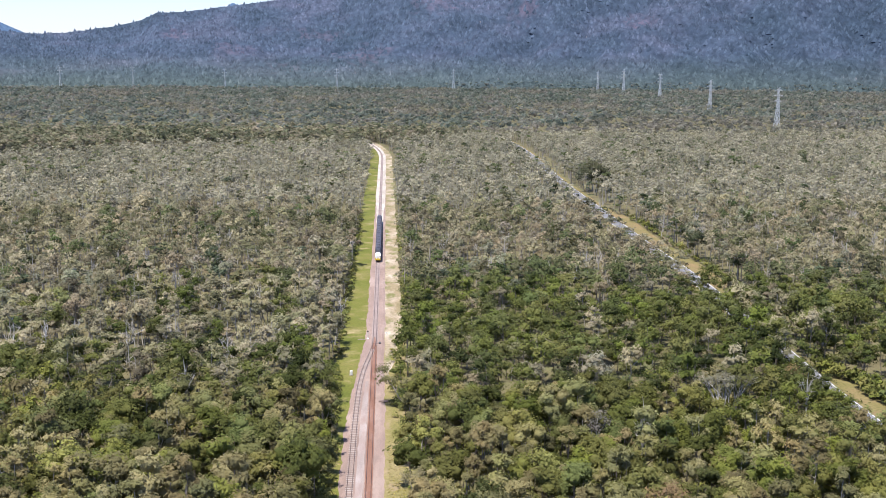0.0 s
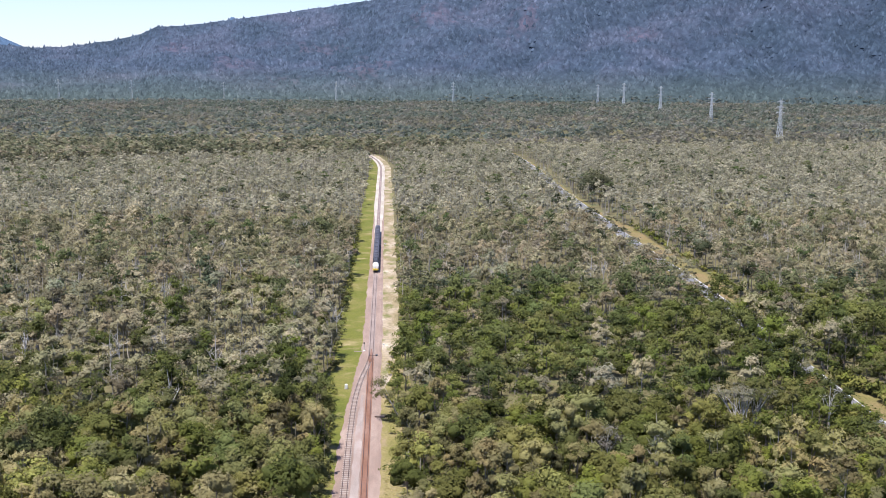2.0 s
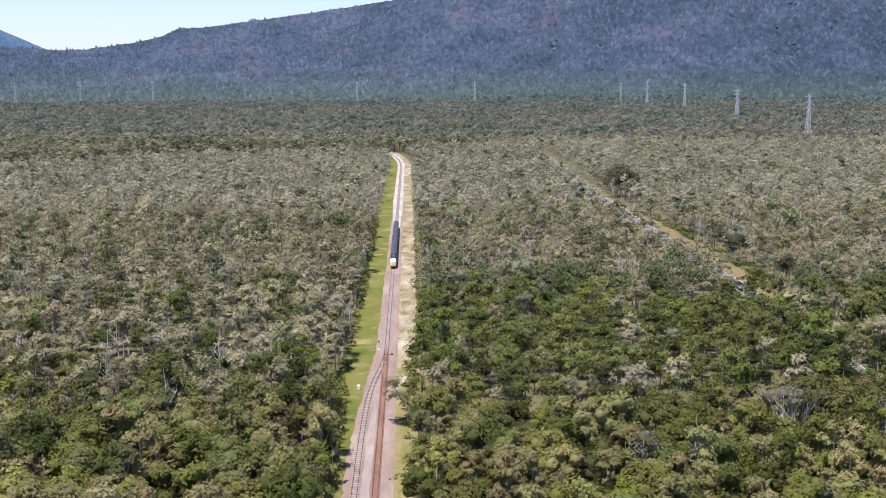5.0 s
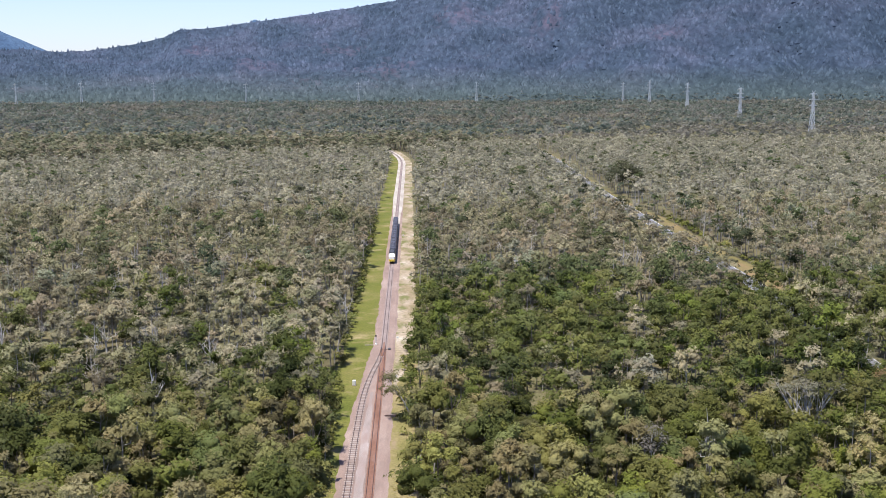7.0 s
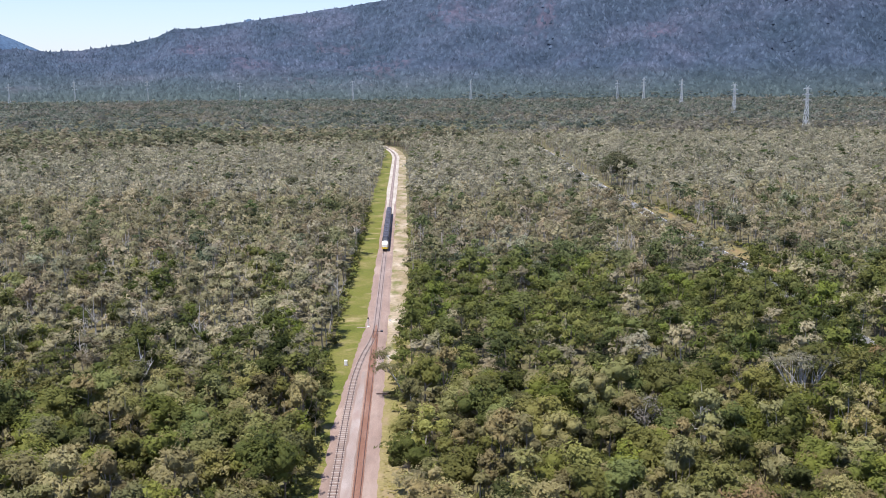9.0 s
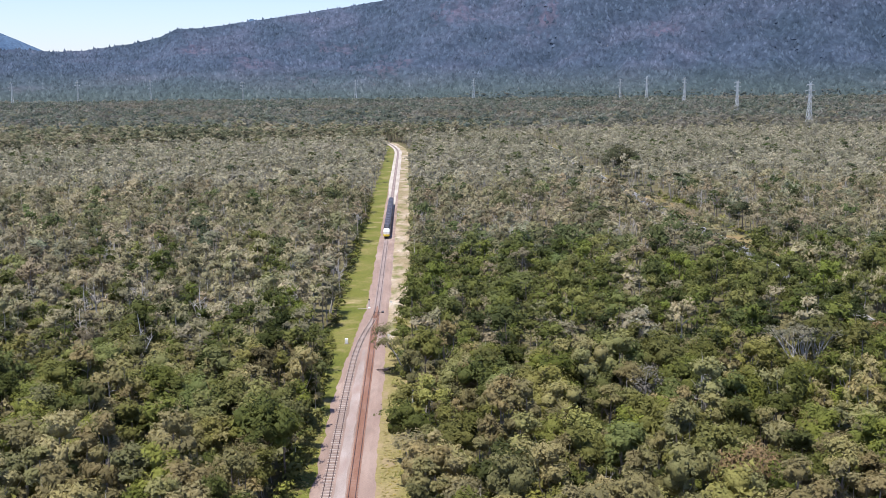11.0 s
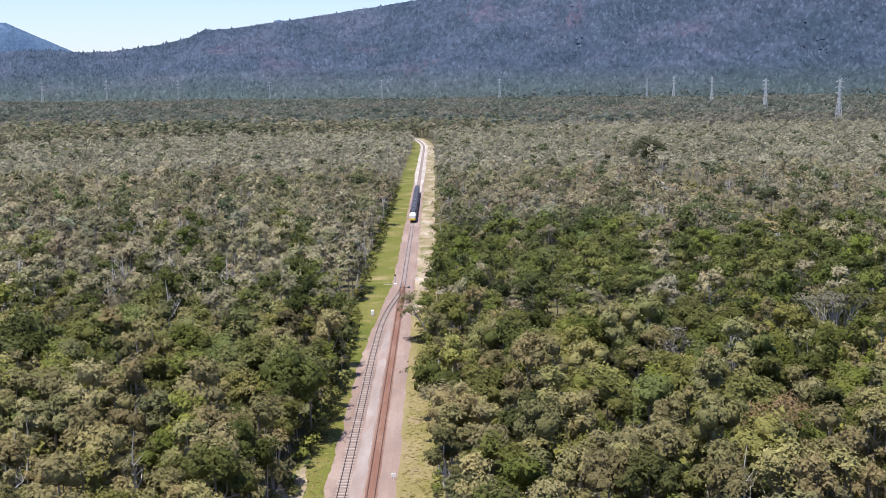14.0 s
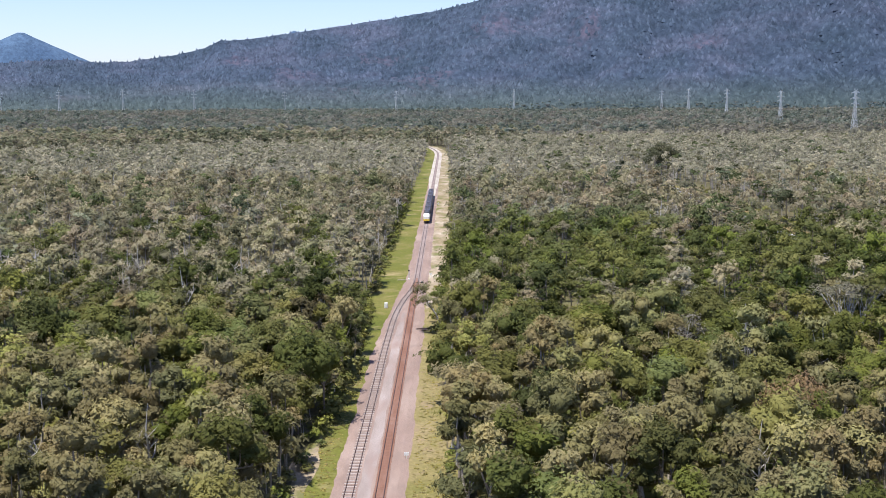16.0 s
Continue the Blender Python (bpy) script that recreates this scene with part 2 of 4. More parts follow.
class Soup:
    """Collects boxes, beams and prisms into one mesh."""

    def __init__(self):
        self.v, self.f = [], []

    def poly(self, verts, faces):
        o = len(self.v)
        self.v += [tuple(p) for p in verts]
        self.f += [tuple(i + o for i in f) for f in faces]
        return self

    def box(self, x0, x1, y0, y1, z0, z1, c=0.0):
        if c <= 0:
            p = [(x, y, z) for z in (z0, z1) for y in (y0, y1) for x in (x0, x1)]
            return self.poly(p, [(0, 2, 3, 1), (4, 5, 7, 6), (0, 1, 5, 4), (2, 6, 7, 3), (0, 4, 6, 2), (1, 3, 7, 5)])
        ring = [(x0 + c, y0), (x1 - c, y0), (x1, y0 + c), (x1, y1 - c), (x1 - c, y1), (x0 + c, y1), (x0, y1 - c), (x0, y0 + c)]
        inner = [(x0 + 2 * c, y0 + c), (x1 - 2 * c, y0 + c), (x1 - c, y0 + 2 * c), (x1 - c, y1 - 2 * c), (x1 - 2 * c, y1 - c), (x0 + 2 * c, y1 - c), (x0 + c, y1 - 2 * c), (x0 + c, y0 + 2 * c)]
        p = [(*q, z0) for q in ring] + [(*q, z1 - c) for q in ring] + [(*q, z1) for q in inner]
        f = [tuple(range(7, -1, -1)), tuple(range(16, 24))]
        for k in (0, 8):
            f += [(k + i, k + (i + 1) % 8, k + 8 + (i + 1) % 8, k + 8 + i) for i in range(8)]
        return self.poly(p, f)

    def beam(self, a, b, w, w2=None, sides=4):
        a, b = Vector(a), Vector(b)
        d = (b - a).normalized()
        u = d.cross(Vector((0, 0, 1)) if abs(d.z) < 0.9 else Vector((1, 0, 0))).normalized()
        v = d.cross(u)
        p = []
        for q, r in ((a, w / 2), (b, (w2 if w2 else w) / 2)):
            p += [q + (u * math.cos(t) + v * math.sin(t)) * r * 1.2 for t in [math.pi * 2 * (i + 0.5) / sides for i in range(sides)]]
        f = [(i, (i + 1) % sides, sides + (i + 1) % sides, sides + i) for i in range(sides)]
        return self.poly(p, f + [tuple(range(sides - 1, -1, -1)), tuple(range(sides, 2 * sides))])

    def mesh(self, name, mat, smooth=False):
        me = bpy.data.meshes.new(name)
        me.from_pydata(self.v, [], self.f)
        me.materials.append(mat)
        if smooth:
            me.polygons.foreach_set("use_smooth", np.ones(len(self.f), dtype=bool))
        me.update()
        return me


def part(name, data, parent, label="", m=None):
    ob = new(name, data)
    ob.parent = parent
    if m is not None:
        ob.matrix_basis = m
    return tagged(ob, label)


def thing(name, label, category, group="", kind="", m=None):
    ob = new(name)
    ob.empty_display_size = 0.5
    if m is not None:
        ob.matrix_basis = m
    return tagged(ob, label, category, group, kind)


def spline(ys, xs):
    """A smooth curve x(y) through a few stations."""
    ys, xs = np.array(ys, float), np.array(xs, float)
    sl = np.gradient(xs, ys)

    def at(y):
        y = np.clip(np.asarray(y, float), ys[0], ys[-1])
        i = np.clip(np.searchsorted(ys, y) - 1, 0, len(ys) - 2)
        h = ys[i + 1] - ys[i]
        s = (y - ys[i]) / h
        return (1 + 2 * s) * (1 - s) ** 2 * xs[i] + s * (1 - s) ** 2 * h * sl[i] + s * s * (3 - 2 * s) * xs[i + 1] + s * s * (s - 1) * h * sl[i + 1]

    return at


def wobble(y, seed, size, amount):
    return np.array([noise.noise(Vector((seed * 7.3, v / size, seed))) for v in np.atleast_1d(y)]) * amount


def strip(name, ys, left, right, z, mat, label, category, lip=0.0, kind="structure", cols=6):
    """A long piece of ground between two edges; lip: how far its rim lies below its top."""
    v, f = [], []
    for y, a, b in zip(ys, left, right):
        for k in range(cols + 1):
            u = k / cols
            v.append((a + (b - a) * u, y, z - (lip if k in (0, cols) else 0.0)))
    n = cols + 1
    for i in range(len(ys) - 1):
        for k in range(cols):
            p = i * n + k
            f.append((p, p + 1, p + n + 1, p + n))
    me = bpy.data.meshes.new(name)
    me.from_pydata(v, [], f)
    me.materials.append(mat)
    me.update()
    return tagged(new(name, me), label, category, "", kind)


# ---- plan ----
def track_x(y):
    y = np.asarray(y, float)
    return -0.00035 * np.maximum(y - 1040, 0) ** 2


siding_x = spline([-60, 225, 262, 290, 300, 310, 321, 331, 342], [-4.1, -4.1, -4.1, -3.6, -3.05, -2.2, -1.0, -0.25, 0.0])
road_x = spline([-200, 150, 270, 360, 456, 515, 588, 661, 726, 800, 1003, 1141, 1235, 1500], [132, 130, 129, 134, 138, 138, 139.2, 140.8, 142, 143.5, 152, 156.5, 157, 150])


def ground_z(x, y):
    r = np.hypot(x, np.asarray(y, float))
    return 0.0085 * np.maximum(r - 1350, 0)


ochre_mat = earthy("ochre_verge", [(0.3, (0.12, 0.115, 0.035)), (0.5, (0.17, 0.14, 0.06)), (0.7, (0.23, 0.15, 0.085))], 0.05, 1.2, 0.95, 0.4)


# ---- ground ----
gx = np.concatenate([np.linspace(-4900, -800, 12), np.linspace(-700, 700, 15), np.linspace(800, 4900, 12)])
gy = np.concatenate([np.linspace(-2500, 0, 6), np.linspace(150, 1300, 10), np.linspace(1400, 4900, 30)])
gv = [(x, y, float(ground_z(x, y)) - 0.05) for y in gy for x in gx]
gf = [(j * len(gx) + i, j * len(gx) + i + 1, (j + 1) * len(gx) + i + 1, (j + 1) * len(gx) + i) for j in range(len(gy) - 1) for i in range(len(gx) - 1)]
gm = bpy.data.meshes.new("ground")
gm.from_pydata(gv, [], gf)
gm.materials.append(floor_mat)
tagged(new("ground", gm), "flat bushland floor of brown litter and grass", "ground", "", "structure")

ys = np.concatenate([np.arange(-60, 150, 3.0), np.arange(150, 420, 1.2), np.arange(420, 1300, 8.0)])
cx = track_x(ys)
strip("grass_verge", ys, cx - 11.5 + wobble(ys, 1, 20, 2), cx - 2.2, 0.0, grass_mat, "bright green mown grass strip beside the ballast", "grass")
near = ys[ys <= 352]
strip("dry_verge", near, np.full(len(near), 2.6), 11.0 + wobble(near, 2, 15, 1.5), 0.0, dry_mat, "yellow dry grass strip beside the ballast", "grass")
far = ys[ys >= 296]
strip("service_track", far, track_x(far) + 3.3, track_x(far) + np.interp(far, [296, 345, 420], [4.2, 9.6, 9.6]) + wobble(far, 3, 25, 1.4), 0.02, dirt_mat, "pale sandy service track along the railway", "dirt road")
wide = np.interp(ys, [255, 335, 345], [6.7, 3.6, 3.2])
strip("ballast_bed", ys, cx - wide + wobble(ys, 4, 9, 0.6) + wobble(ys, 24, 2.4, 0.4), cx + 3.5 + wobble(ys, 5, 12, 0.5) + wobble(ys, 25, 2.6, 0.3), 0.22, ballast_mat, "pinkish grey crushed stone ballast bed", "ballast", 0.24, cols=8)
mid_y = ys[(ys > 120) & (ys < 292)]
strip("pale_ballast", mid_y, np.interp(mid_y, [120, 262, 292], [-2.9, -2.9, -2.0]) + wobble(mid_y, 31, 5, 0.25), -1.2 - np.interp(mid_y, [262, 292], [0, 0.3]) + wobble(mid_y, 32, 4, 0.25), 0.226, earthy("pale_grey_stone", [(0.3, (0.23, 0.19, 0.175)), (0.5, (0.3, 0.25, 0.235)), (0.7, (0.37, 0.32, 0.305))], 0.25, 9, 0.95, 0.6, (1, 0.25, 1), dirt=(0.27, 0.2, 0.18), dirt_scale=0.35, dirt_range=(0.45, 0.7)), "pale grey stone between the two tracks", "ballast")
tan_y = np.arange(150, 200, 2.0)
strip("bare_soil", tan_y, np.full(len(tan_y), -12.6) + np.interp(tan_y, [185, 200], [0, 2.2]) + wobble(tan_y, 6, 9, 2), -9.6 - np.interp(tan_y, [180, 200], [0, 0.8]) + wobble(tan_y, 7, 9, 1.4), 0.03, dirt_mat, "bare tan soil patch at the forest edge", "soil")

ry = np.arange(60, 1500, 8.0)
rx = road_x(ry)
vl, vr = np.interp(ry, [286, 300, 372, 390], [5.5, 4.2, 4.2, 5.5]), np.interp(ry, [230, 242, 288, 300, 372, 390, 640, 680], [6, 11, 11, 4.4, 4.4, 11.5, 11.5, 6.5])
strip("road_verge", ry, rx - vl + wobble(ry, 8, 20, 0.7), rx + vr + wobble(ry, 9, 22, 1.2), 0.0, ochre_mat, "grassy verge with ochre soil beside the road", "grass")
road = strip("road", ry, rx - 3.6, rx + 3.6, 0.03, asphalt, "two-lane grey asphalt road through the bush", "road")
for side in (-3.2, 3.2):
    strip("edge_line", ry, rx + side - 0.09, rx + side + 0.09, 0.036, paint_white, "white painted edge line on the asphalt", "road marking", cols=1)


# ---- railway ----
def rail_line(side, xs_of, y0, y1, parent):
    s = Soup()
    yy = np.arange(y0, y1 + 0.1, 4.0)
    xx = xs_of(yy) + side
    prof = [(-0.07, 0.0), (0.07, 0.0), (0.035, 0.05), (0.04, 0.15), (-0.04, 0.15), (-0.035, 0.05)]
    v = [(x + a, y, 0.26 + b) for x, y in zip(xx, yy) for a, b in prof]
    n = len(prof)
    f = [(i * n + k, i * n + (k + 1) % n, (i + 1) * n + (k + 1) % n, (i + 1) * n + k) for i in range(len(yy) - 1) for k in range(n)]
    s.poly(v, f)
    return part("rail", s.mesh("rail", rail_mat), parent, "dark worn steel rail")


def sleeper_mesh(name, mat, w):
    return Soup().box(-0.88, 0.88, -w / 2, w / 2, 0, 0.11, 0.02).mesh(name, mat)


main_track = thing("main_track", "rust-stained single main railway line on ballast", "railway track")
for side in (-0.55, 0.55):
    rail_line(side, track_x, -60, 1300, main_track)
rs = ys[ys < 343]
sw = np.interp(rs, [322, 343], [0.82, 0.12])
stain = strip("stained_ballast", rs, track_x(rs) - sw + wobble(rs, 11, 6, 0.12), track_x(rs) + sw + wobble(rs, 12, 6, 0.12), 0.262, rust_mat, "reddish brown stained stone between the rails", "ballast")
rf = ys[ys >= 330]
fb = ys[ys > 500]
fw = np.interp(fb, [500, 720], [0.3, 3.3])
strip("fresh_ballast", fb, track_x(fb) - fw + wobble(fb, 14, 30, 0.5), track_x(fb) + fw + 0.2 + wobble(fb, 15, 30, 0.5), 0.232, pale_ballast, "pale freshly laid stone along the far track", "ballast")
strip("grey_ballast", rf, track_x(rf) - 1.0, track_x(rf) + 1.0, 0.245, grey_ballast, "darker grey stone between the rails", "ballast")
stained_me = Soup().box(-0.9, 0.9, -0.11, 0.11, 0.2, 0.27, 0.01).mesh("sleeper", plain("stained_sleeper", (0.21, 0.105, 0.07), 0.9, 0, 0.6))
for y in np.arange(150, 334, 0.66):
    part("sleeper", stained_me, main_track, "", pose(random.uniform(-0.03, 0.03), y, 0, 0, 0, random.uniform(-0.8, 0.8)))

siding = thing("siding_track", "siding track on alternating pale and dark sleepers", "railway track")
for side in (-0.55, 0.55):
    rail_line(side, siding_x, -60, 338, siding)
pale_me, dark_me = sleeper_mesh("sleeper", concrete, 0.26), sleeper_mesh("sleeper", timber, 0.24)
for i, y in enumerate(np.arange(150, 326, 0.61)):
    yaw = math.degrees(math.atan2(float(siding_x(y - 1)) - float(siding_x(y + 1)), 2))
    part("sleeper", pale_me if i % 2 == 0 else dark_me, siding, "", pose(float(siding_x(y)) + random.uniform(-0.05, 0.05), y, 0.175, 0, 0, yaw + random.uniform(-1, 1)))


# ---- mountains ----
BEAR = [-36, -20, -10, -5, -1.5, 0.4, 3.2, 7.2, 10.2, 12.0, 12.6, 14.0, 16.4, 17.8, 19.5, 23.2, 36]
ELEV = [0.15, 0.145, 0.125, 0.108, 0.0953, 0.0872, 0.0791, 0.0687, 0.061, 0.0586, 0.0525, 0.0463, 0.04, 0.0386, 0.041, 0.0371, 0.03]
R_FOOT, R_TOP = 3250.0, 4600.0


def fbm(x, y, seed, octaves=4):
    return noise.fractal(Vector((x, y, seed)), 0.9, 2.1, octaves)


def hill_z(b, r):
    """Height of the range at a bearing (degrees to the left) and a distance."""
    top = (np.interp(b, BEAR, ELEV) - 0.0026) * (R_TOP - 40) + 51
    foot = 0.0085 * (R_FOOT - 1350) - 4
    s = (r - R_FOOT) / (R_TOP - R_FOOT)
    if s > 1:
        return top - (s - 1) * 500
    x, y = -math.sin(radians(b)) * r, math.cos(radians(b)) * r
    rough = fbm(x / 420, y / 700, 3.0) * 55 + fbm(x / 120, y / 260, 8.0) * 14
    return foot + (top - foot) * max(s, 0) ** 1.35 + rough * 4 * max(s, 0) * (1 - s) * (top / 400)


def polar(b, r):
    return -math.sin(radians(b)) * r, math.cos(radians(b)) * r


ROCKS = [(8.0, 0.45, 1.6, 0.10), (5.3, 0.30, 1.4, 0.10), (10.9, 0.75, 1.1, 0.12), (1.2, 0.42, 2.4, 0.16), (-3.0, 0.75, 2.2, 0.10), (-7.5, 0.62, 1.3, 0.10), (19.5, 0.35, 1.2, 0.08), (-13.5, 0.55, 1.2, 0.10), (3.5, 0.68, 2.0, 0.07)]
bs, rr = np.linspace(-29, 29, 320), np.concatenate([np.linspace(R_FOOT - 60, R_TOP, 96), np.linspace(R_TOP + 60, R_TOP + 240, 3)])
lump = np.random.default_rng(9).normal(size=(len(bs), len(rr))) * 1.7
lump[:, -9:] *= 0.6
mv, rock = [], []
for i, b in enumerate(bs):
    for k, r in enumerate(rr):
        mv.append((*polar(b, r), hill_z(b, r) + lump[i, k]))
        s = (r - R_FOOT) / (R_TOP - R_FOOT)
        w = max(math.exp(-((b - cb) / wb) ** 2 - ((s - cs) / ws) ** 2) for cb, cs, wb, ws in ROCKS)
        rock.append(w * 0.75 + 0.5 * noise.noise(Vector((b * 2.2, s * 30, 1.0))) + 0.25 * noise.noise(Vector((b * 8, s * 90, 4.0))))
n = len(rr)
mt = [t for i in range(len(bs) - 1) for k in range(n - 1) for t in (((i * n + k), (i + 1) * n + k + 1, (i + 1) * n + k), ((i * n + k), i * n + k + 1, (i + 1) * n + k + 1))]
hazed_hill_mat, ht, hb = shader("hazed_forested_slope", 0.95, 0, 0.1)
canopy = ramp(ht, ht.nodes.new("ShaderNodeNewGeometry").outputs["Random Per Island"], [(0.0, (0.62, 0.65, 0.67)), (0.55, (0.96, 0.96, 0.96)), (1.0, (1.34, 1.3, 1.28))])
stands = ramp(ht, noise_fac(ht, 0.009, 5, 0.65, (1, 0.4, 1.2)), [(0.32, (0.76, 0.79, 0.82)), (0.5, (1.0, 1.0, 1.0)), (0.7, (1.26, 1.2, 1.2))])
# the blue-purple of these tones is distance haze put into the base colour
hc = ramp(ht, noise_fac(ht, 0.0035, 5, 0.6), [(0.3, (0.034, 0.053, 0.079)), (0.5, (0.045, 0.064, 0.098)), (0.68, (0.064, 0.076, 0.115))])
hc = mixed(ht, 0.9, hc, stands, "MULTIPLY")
ha = ht.nodes.new("ShaderNodeAttribute")
ha.attribute_name = "tone"
hc = mixed(ht, stretch_range(ht, ha.outputs["Fac"], 0.42, 1.5), hc, (0.125, 0.098, 0.136))
hs = ht.nodes.new("ShaderNodeSeparateXYZ")
ht.links.new(ht.nodes.new("ShaderNodeNewGeometry").outputs["Position"], hs.inputs[0])
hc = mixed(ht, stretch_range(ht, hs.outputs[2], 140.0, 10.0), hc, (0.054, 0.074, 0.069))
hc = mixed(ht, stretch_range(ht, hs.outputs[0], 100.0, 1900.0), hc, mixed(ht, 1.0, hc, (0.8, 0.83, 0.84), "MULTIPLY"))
hc = mixed(ht, 1.0, hc, canopy, "MULTIPLY")
hc = mixed(ht, 1.0, hc, ramp(ht, noise_fac(ht, 0.05, 3, 0.7, (1, 0.5, 0.8)), [(0.34, (0.72, 0.73, 0.74)), (0.66, (1.3, 1.28, 1.27))]), "MULTIPLY")
hc = mixed(ht, stretch_range(ht, noise_fac(ht, 0.08, 3, 0.6, (1, 0.3, 0.6)), 0.7, 0.8), hc, (0.19, 0.175, 0.19))
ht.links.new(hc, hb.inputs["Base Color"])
tagged(new("mountain_range", tri_mesh("mountain_range", mv, mt, [hazed_hill_mat], rock, smooth=True)), "long forested mountain slope tinted haze blue, with bare purplish rock patches", "mountain", "", "structure")


# the slope's trees: uneven low domes, sparse on the rock
mr = np.random.default_rng(21)
dome = np.array([(1.1 * math.cos(a), 1.1 * math.sin(a), -0.9) for a in np.arange(6) * math.pi / 3] + [(0.0, 0.0, 1.0)])
dome_t = np.array([(k, (k + 1) % 6, 6) for k in range(6)])
wv, wt, wtone, count = [], [], [], 0
while count < 25000:
    b, r = mr.uniform(-28.5, 28.5), math.sqrt(mr.uniform(R_FOOT ** 2, (R_TOP - 8) ** 2))
    s_ = (r - R_FOOT) / (R_TOP - R_FOOT)
    w = max(math.exp(-((b - cb) / wb) ** 2 - ((s_ - cs) / ws) ** 2) for cb, cs, wb, ws in ROCKS)
    if mr.random() < 0.75 * w:
        continue
    x, y = polar(b, r)
    size = mr.uniform(6.0, 12.5)
    a = mr.uniform(0, 6.283)
    turn = np.array([[math.cos(a), math.sin(a), 0], [-math.sin(a), math.cos(a), 0], [0, 0, 1]])
    wv.append((dome * mr.uniform(0.75, 1.2, (7, 1)) * [size, size, size * mr.uniform(0.7, 1.3)]) @ turn + (x, y, hill_z(b, r) - 1.0))
    wt.append(dome_t + 7 * count)
    wtone.append(np.full(7, 0.45 * w))
    count += 1
tagged(new("mountain_forest", tri_mesh("mountain_forest", np.concatenate(wv), np.concatenate(wt), [hazed_hill_mat], np.concatenate(wtone), smooth=True)), "forest covering the mountain slope, its green tinted haze blue", "forest", "", "stuff")


def far_hill(b0, half, top, drop, r, label):
    v, f = [], []
    bb = np.linspace(b0 - half, b0 + half, 40)
    rows_ = [(r - 190, 0.0), (r - 120, 0.45), (r - 50, 0.82), (r, 1.0), (r + 60, 0.8)]
    for b in bb:
        u = abs(b - b0) / half
        h = top * (1 - drop * u ** 0.95) + 5 * fbm(b * 1.3, 0, 5.0) * min(1, u * 4)
        for q, k in rows_:
            v.append((*polar(b, q), 60 + (h - 60) * k))
    m = len(rows_)
    for i in range(len(bb) - 1):
        for k in range(m - 1):
            f += [(i * m + k, i * m + k + 1, (i + 1) * m + k + 1), (i * m + k, (i + 1) * m + k + 1, (i + 1) * m + k)]
    tagged(new("distant_hill", tri_mesh("distant_hill", v, f, [hazed_far_mat], smooth=True)), label, "hill", "", "structure")


# forest colour replaced by the blue that haze gives at this distance
hazed_far_mat = earthy("haze_blue_forest", [(0.3, (0.06, 0.105, 0.18)), (0.7, (0.075, 0.125, 0.2))], 0.01, 0.08, 0.95, 0.0)
far_hill(21.6, 6.0, 0.0623 * 4800 + 51, 0.63, 4800, "distant forested hill with a pointed top, coloured haze blue")
far_hill(8.0, 3.2, 372.0, 0.6, 4800, "low distant hill behind the ridge, coloured haze blue")


# ---- trees ----
def unit(a):
    return a / np.maximum(np.linalg.norm(a, axis=-1, keepdims=True), 1e-9)


def tube(points, radii, sides):
    """Corners and triangles of a bent, tapering limb."""
    pts = np.asarray(points, float)
    d = unit(np.gradient(pts, axis=0))
    ref = np.where(np.abs(d[:, 2:3]) < 0.9, [[0.0, 0, 1]], [[1.0, 0, 0]])
    u = unit(np.cross(d, ref))
    w = np.cross(d, u)
    ang = np.arange(sides) * 2 * math.pi / sides
    v = pts[:, None] + np.asarray(radii)[:, None, None] * (u[:, None] * np.cos(ang)[None, :, None] + w[:, None] * np.sin(ang)[None, :, None])
    t = []
    for i in range(len(pts) - 1):
        for k in range(sides):
            a, b = i * sides + k, i * sides + (k + 1) % sides
            t += [(a, b, b + sides), (a, b + sides, a + sides)]
    return v.reshape(-1, 3), np.array(t)


def join(pieces):
    vs, ts, o = [], [], 0
    for v, t in pieces:
        vs.append(v)
        ts.append(t + o)
        o += len(v)
    return np.concatenate(vs), np.concatenate(ts)


def sprays(rng, centres, radii, count, size, flat=0.65, outward=0.8, up=0.5, droop=0.0, heart=None, slim=1.0):
    """Leaf sprays as small triangles spread over the shells of clumps."""
    n = len(centres) * count
    c = np.repeat(centres, count, 0)
    r = np.repeat(radii, count)[:, None]
    d = unit(rng.normal(size=(n, 3)))
    d[:, 2] = np.where(d[:, 2] < -0.35, -d[:, 2] * 0.6, d[:, 2])
    pos = c + d * r * (0.45 + 0.6 * rng.random((n, 1))) * [1, 1, flat]
    soft_nrm = d
    if heart is not None:
        away = unit(pos - heart)
        soft_nrm = d * 0.65 + away * 1.3
        d = d * 0.75 + away * 0.7
    soft_nrm = unit(soft_nrm + rng.normal(size=(n, 3)) * 0.2)
    nrm = unit(d * outward + [0, 0, up] + rng.normal(size=(n, 3)) * 0.5)
    b = unit(np.cross(nrm, rng.normal(size=(n, 3)) + [0, 0, droop]))
    a = np.cross(b, nrm)
    s = size * (0.6 + 0.8 * rng.random((n, 1)))
    k = 0.6 + 0.6 * rng.random((n, 1))
    k, s = k * slim, s / math.sqrt(slim)
    v = np.stack([pos + a * s * 0.7, pos - a * s * 0.35 + b * s * 0.5 * k, pos - a * s * 0.35 - b * s * 0.5 * k], 1)
    t = np.arange(n * 3).reshape(-1, 3)
    back = (nrm * soft_nrm).sum(1) < 0
    t[back] = t[back][:, ::-1]
    facing = unit(soft_nrm + np.where(back, -1, 1)[:, None] * nrm * 0.25)
    return np.concatenate([v.reshape(-1, 3), np.repeat(facing, 3, 0)], 1), t


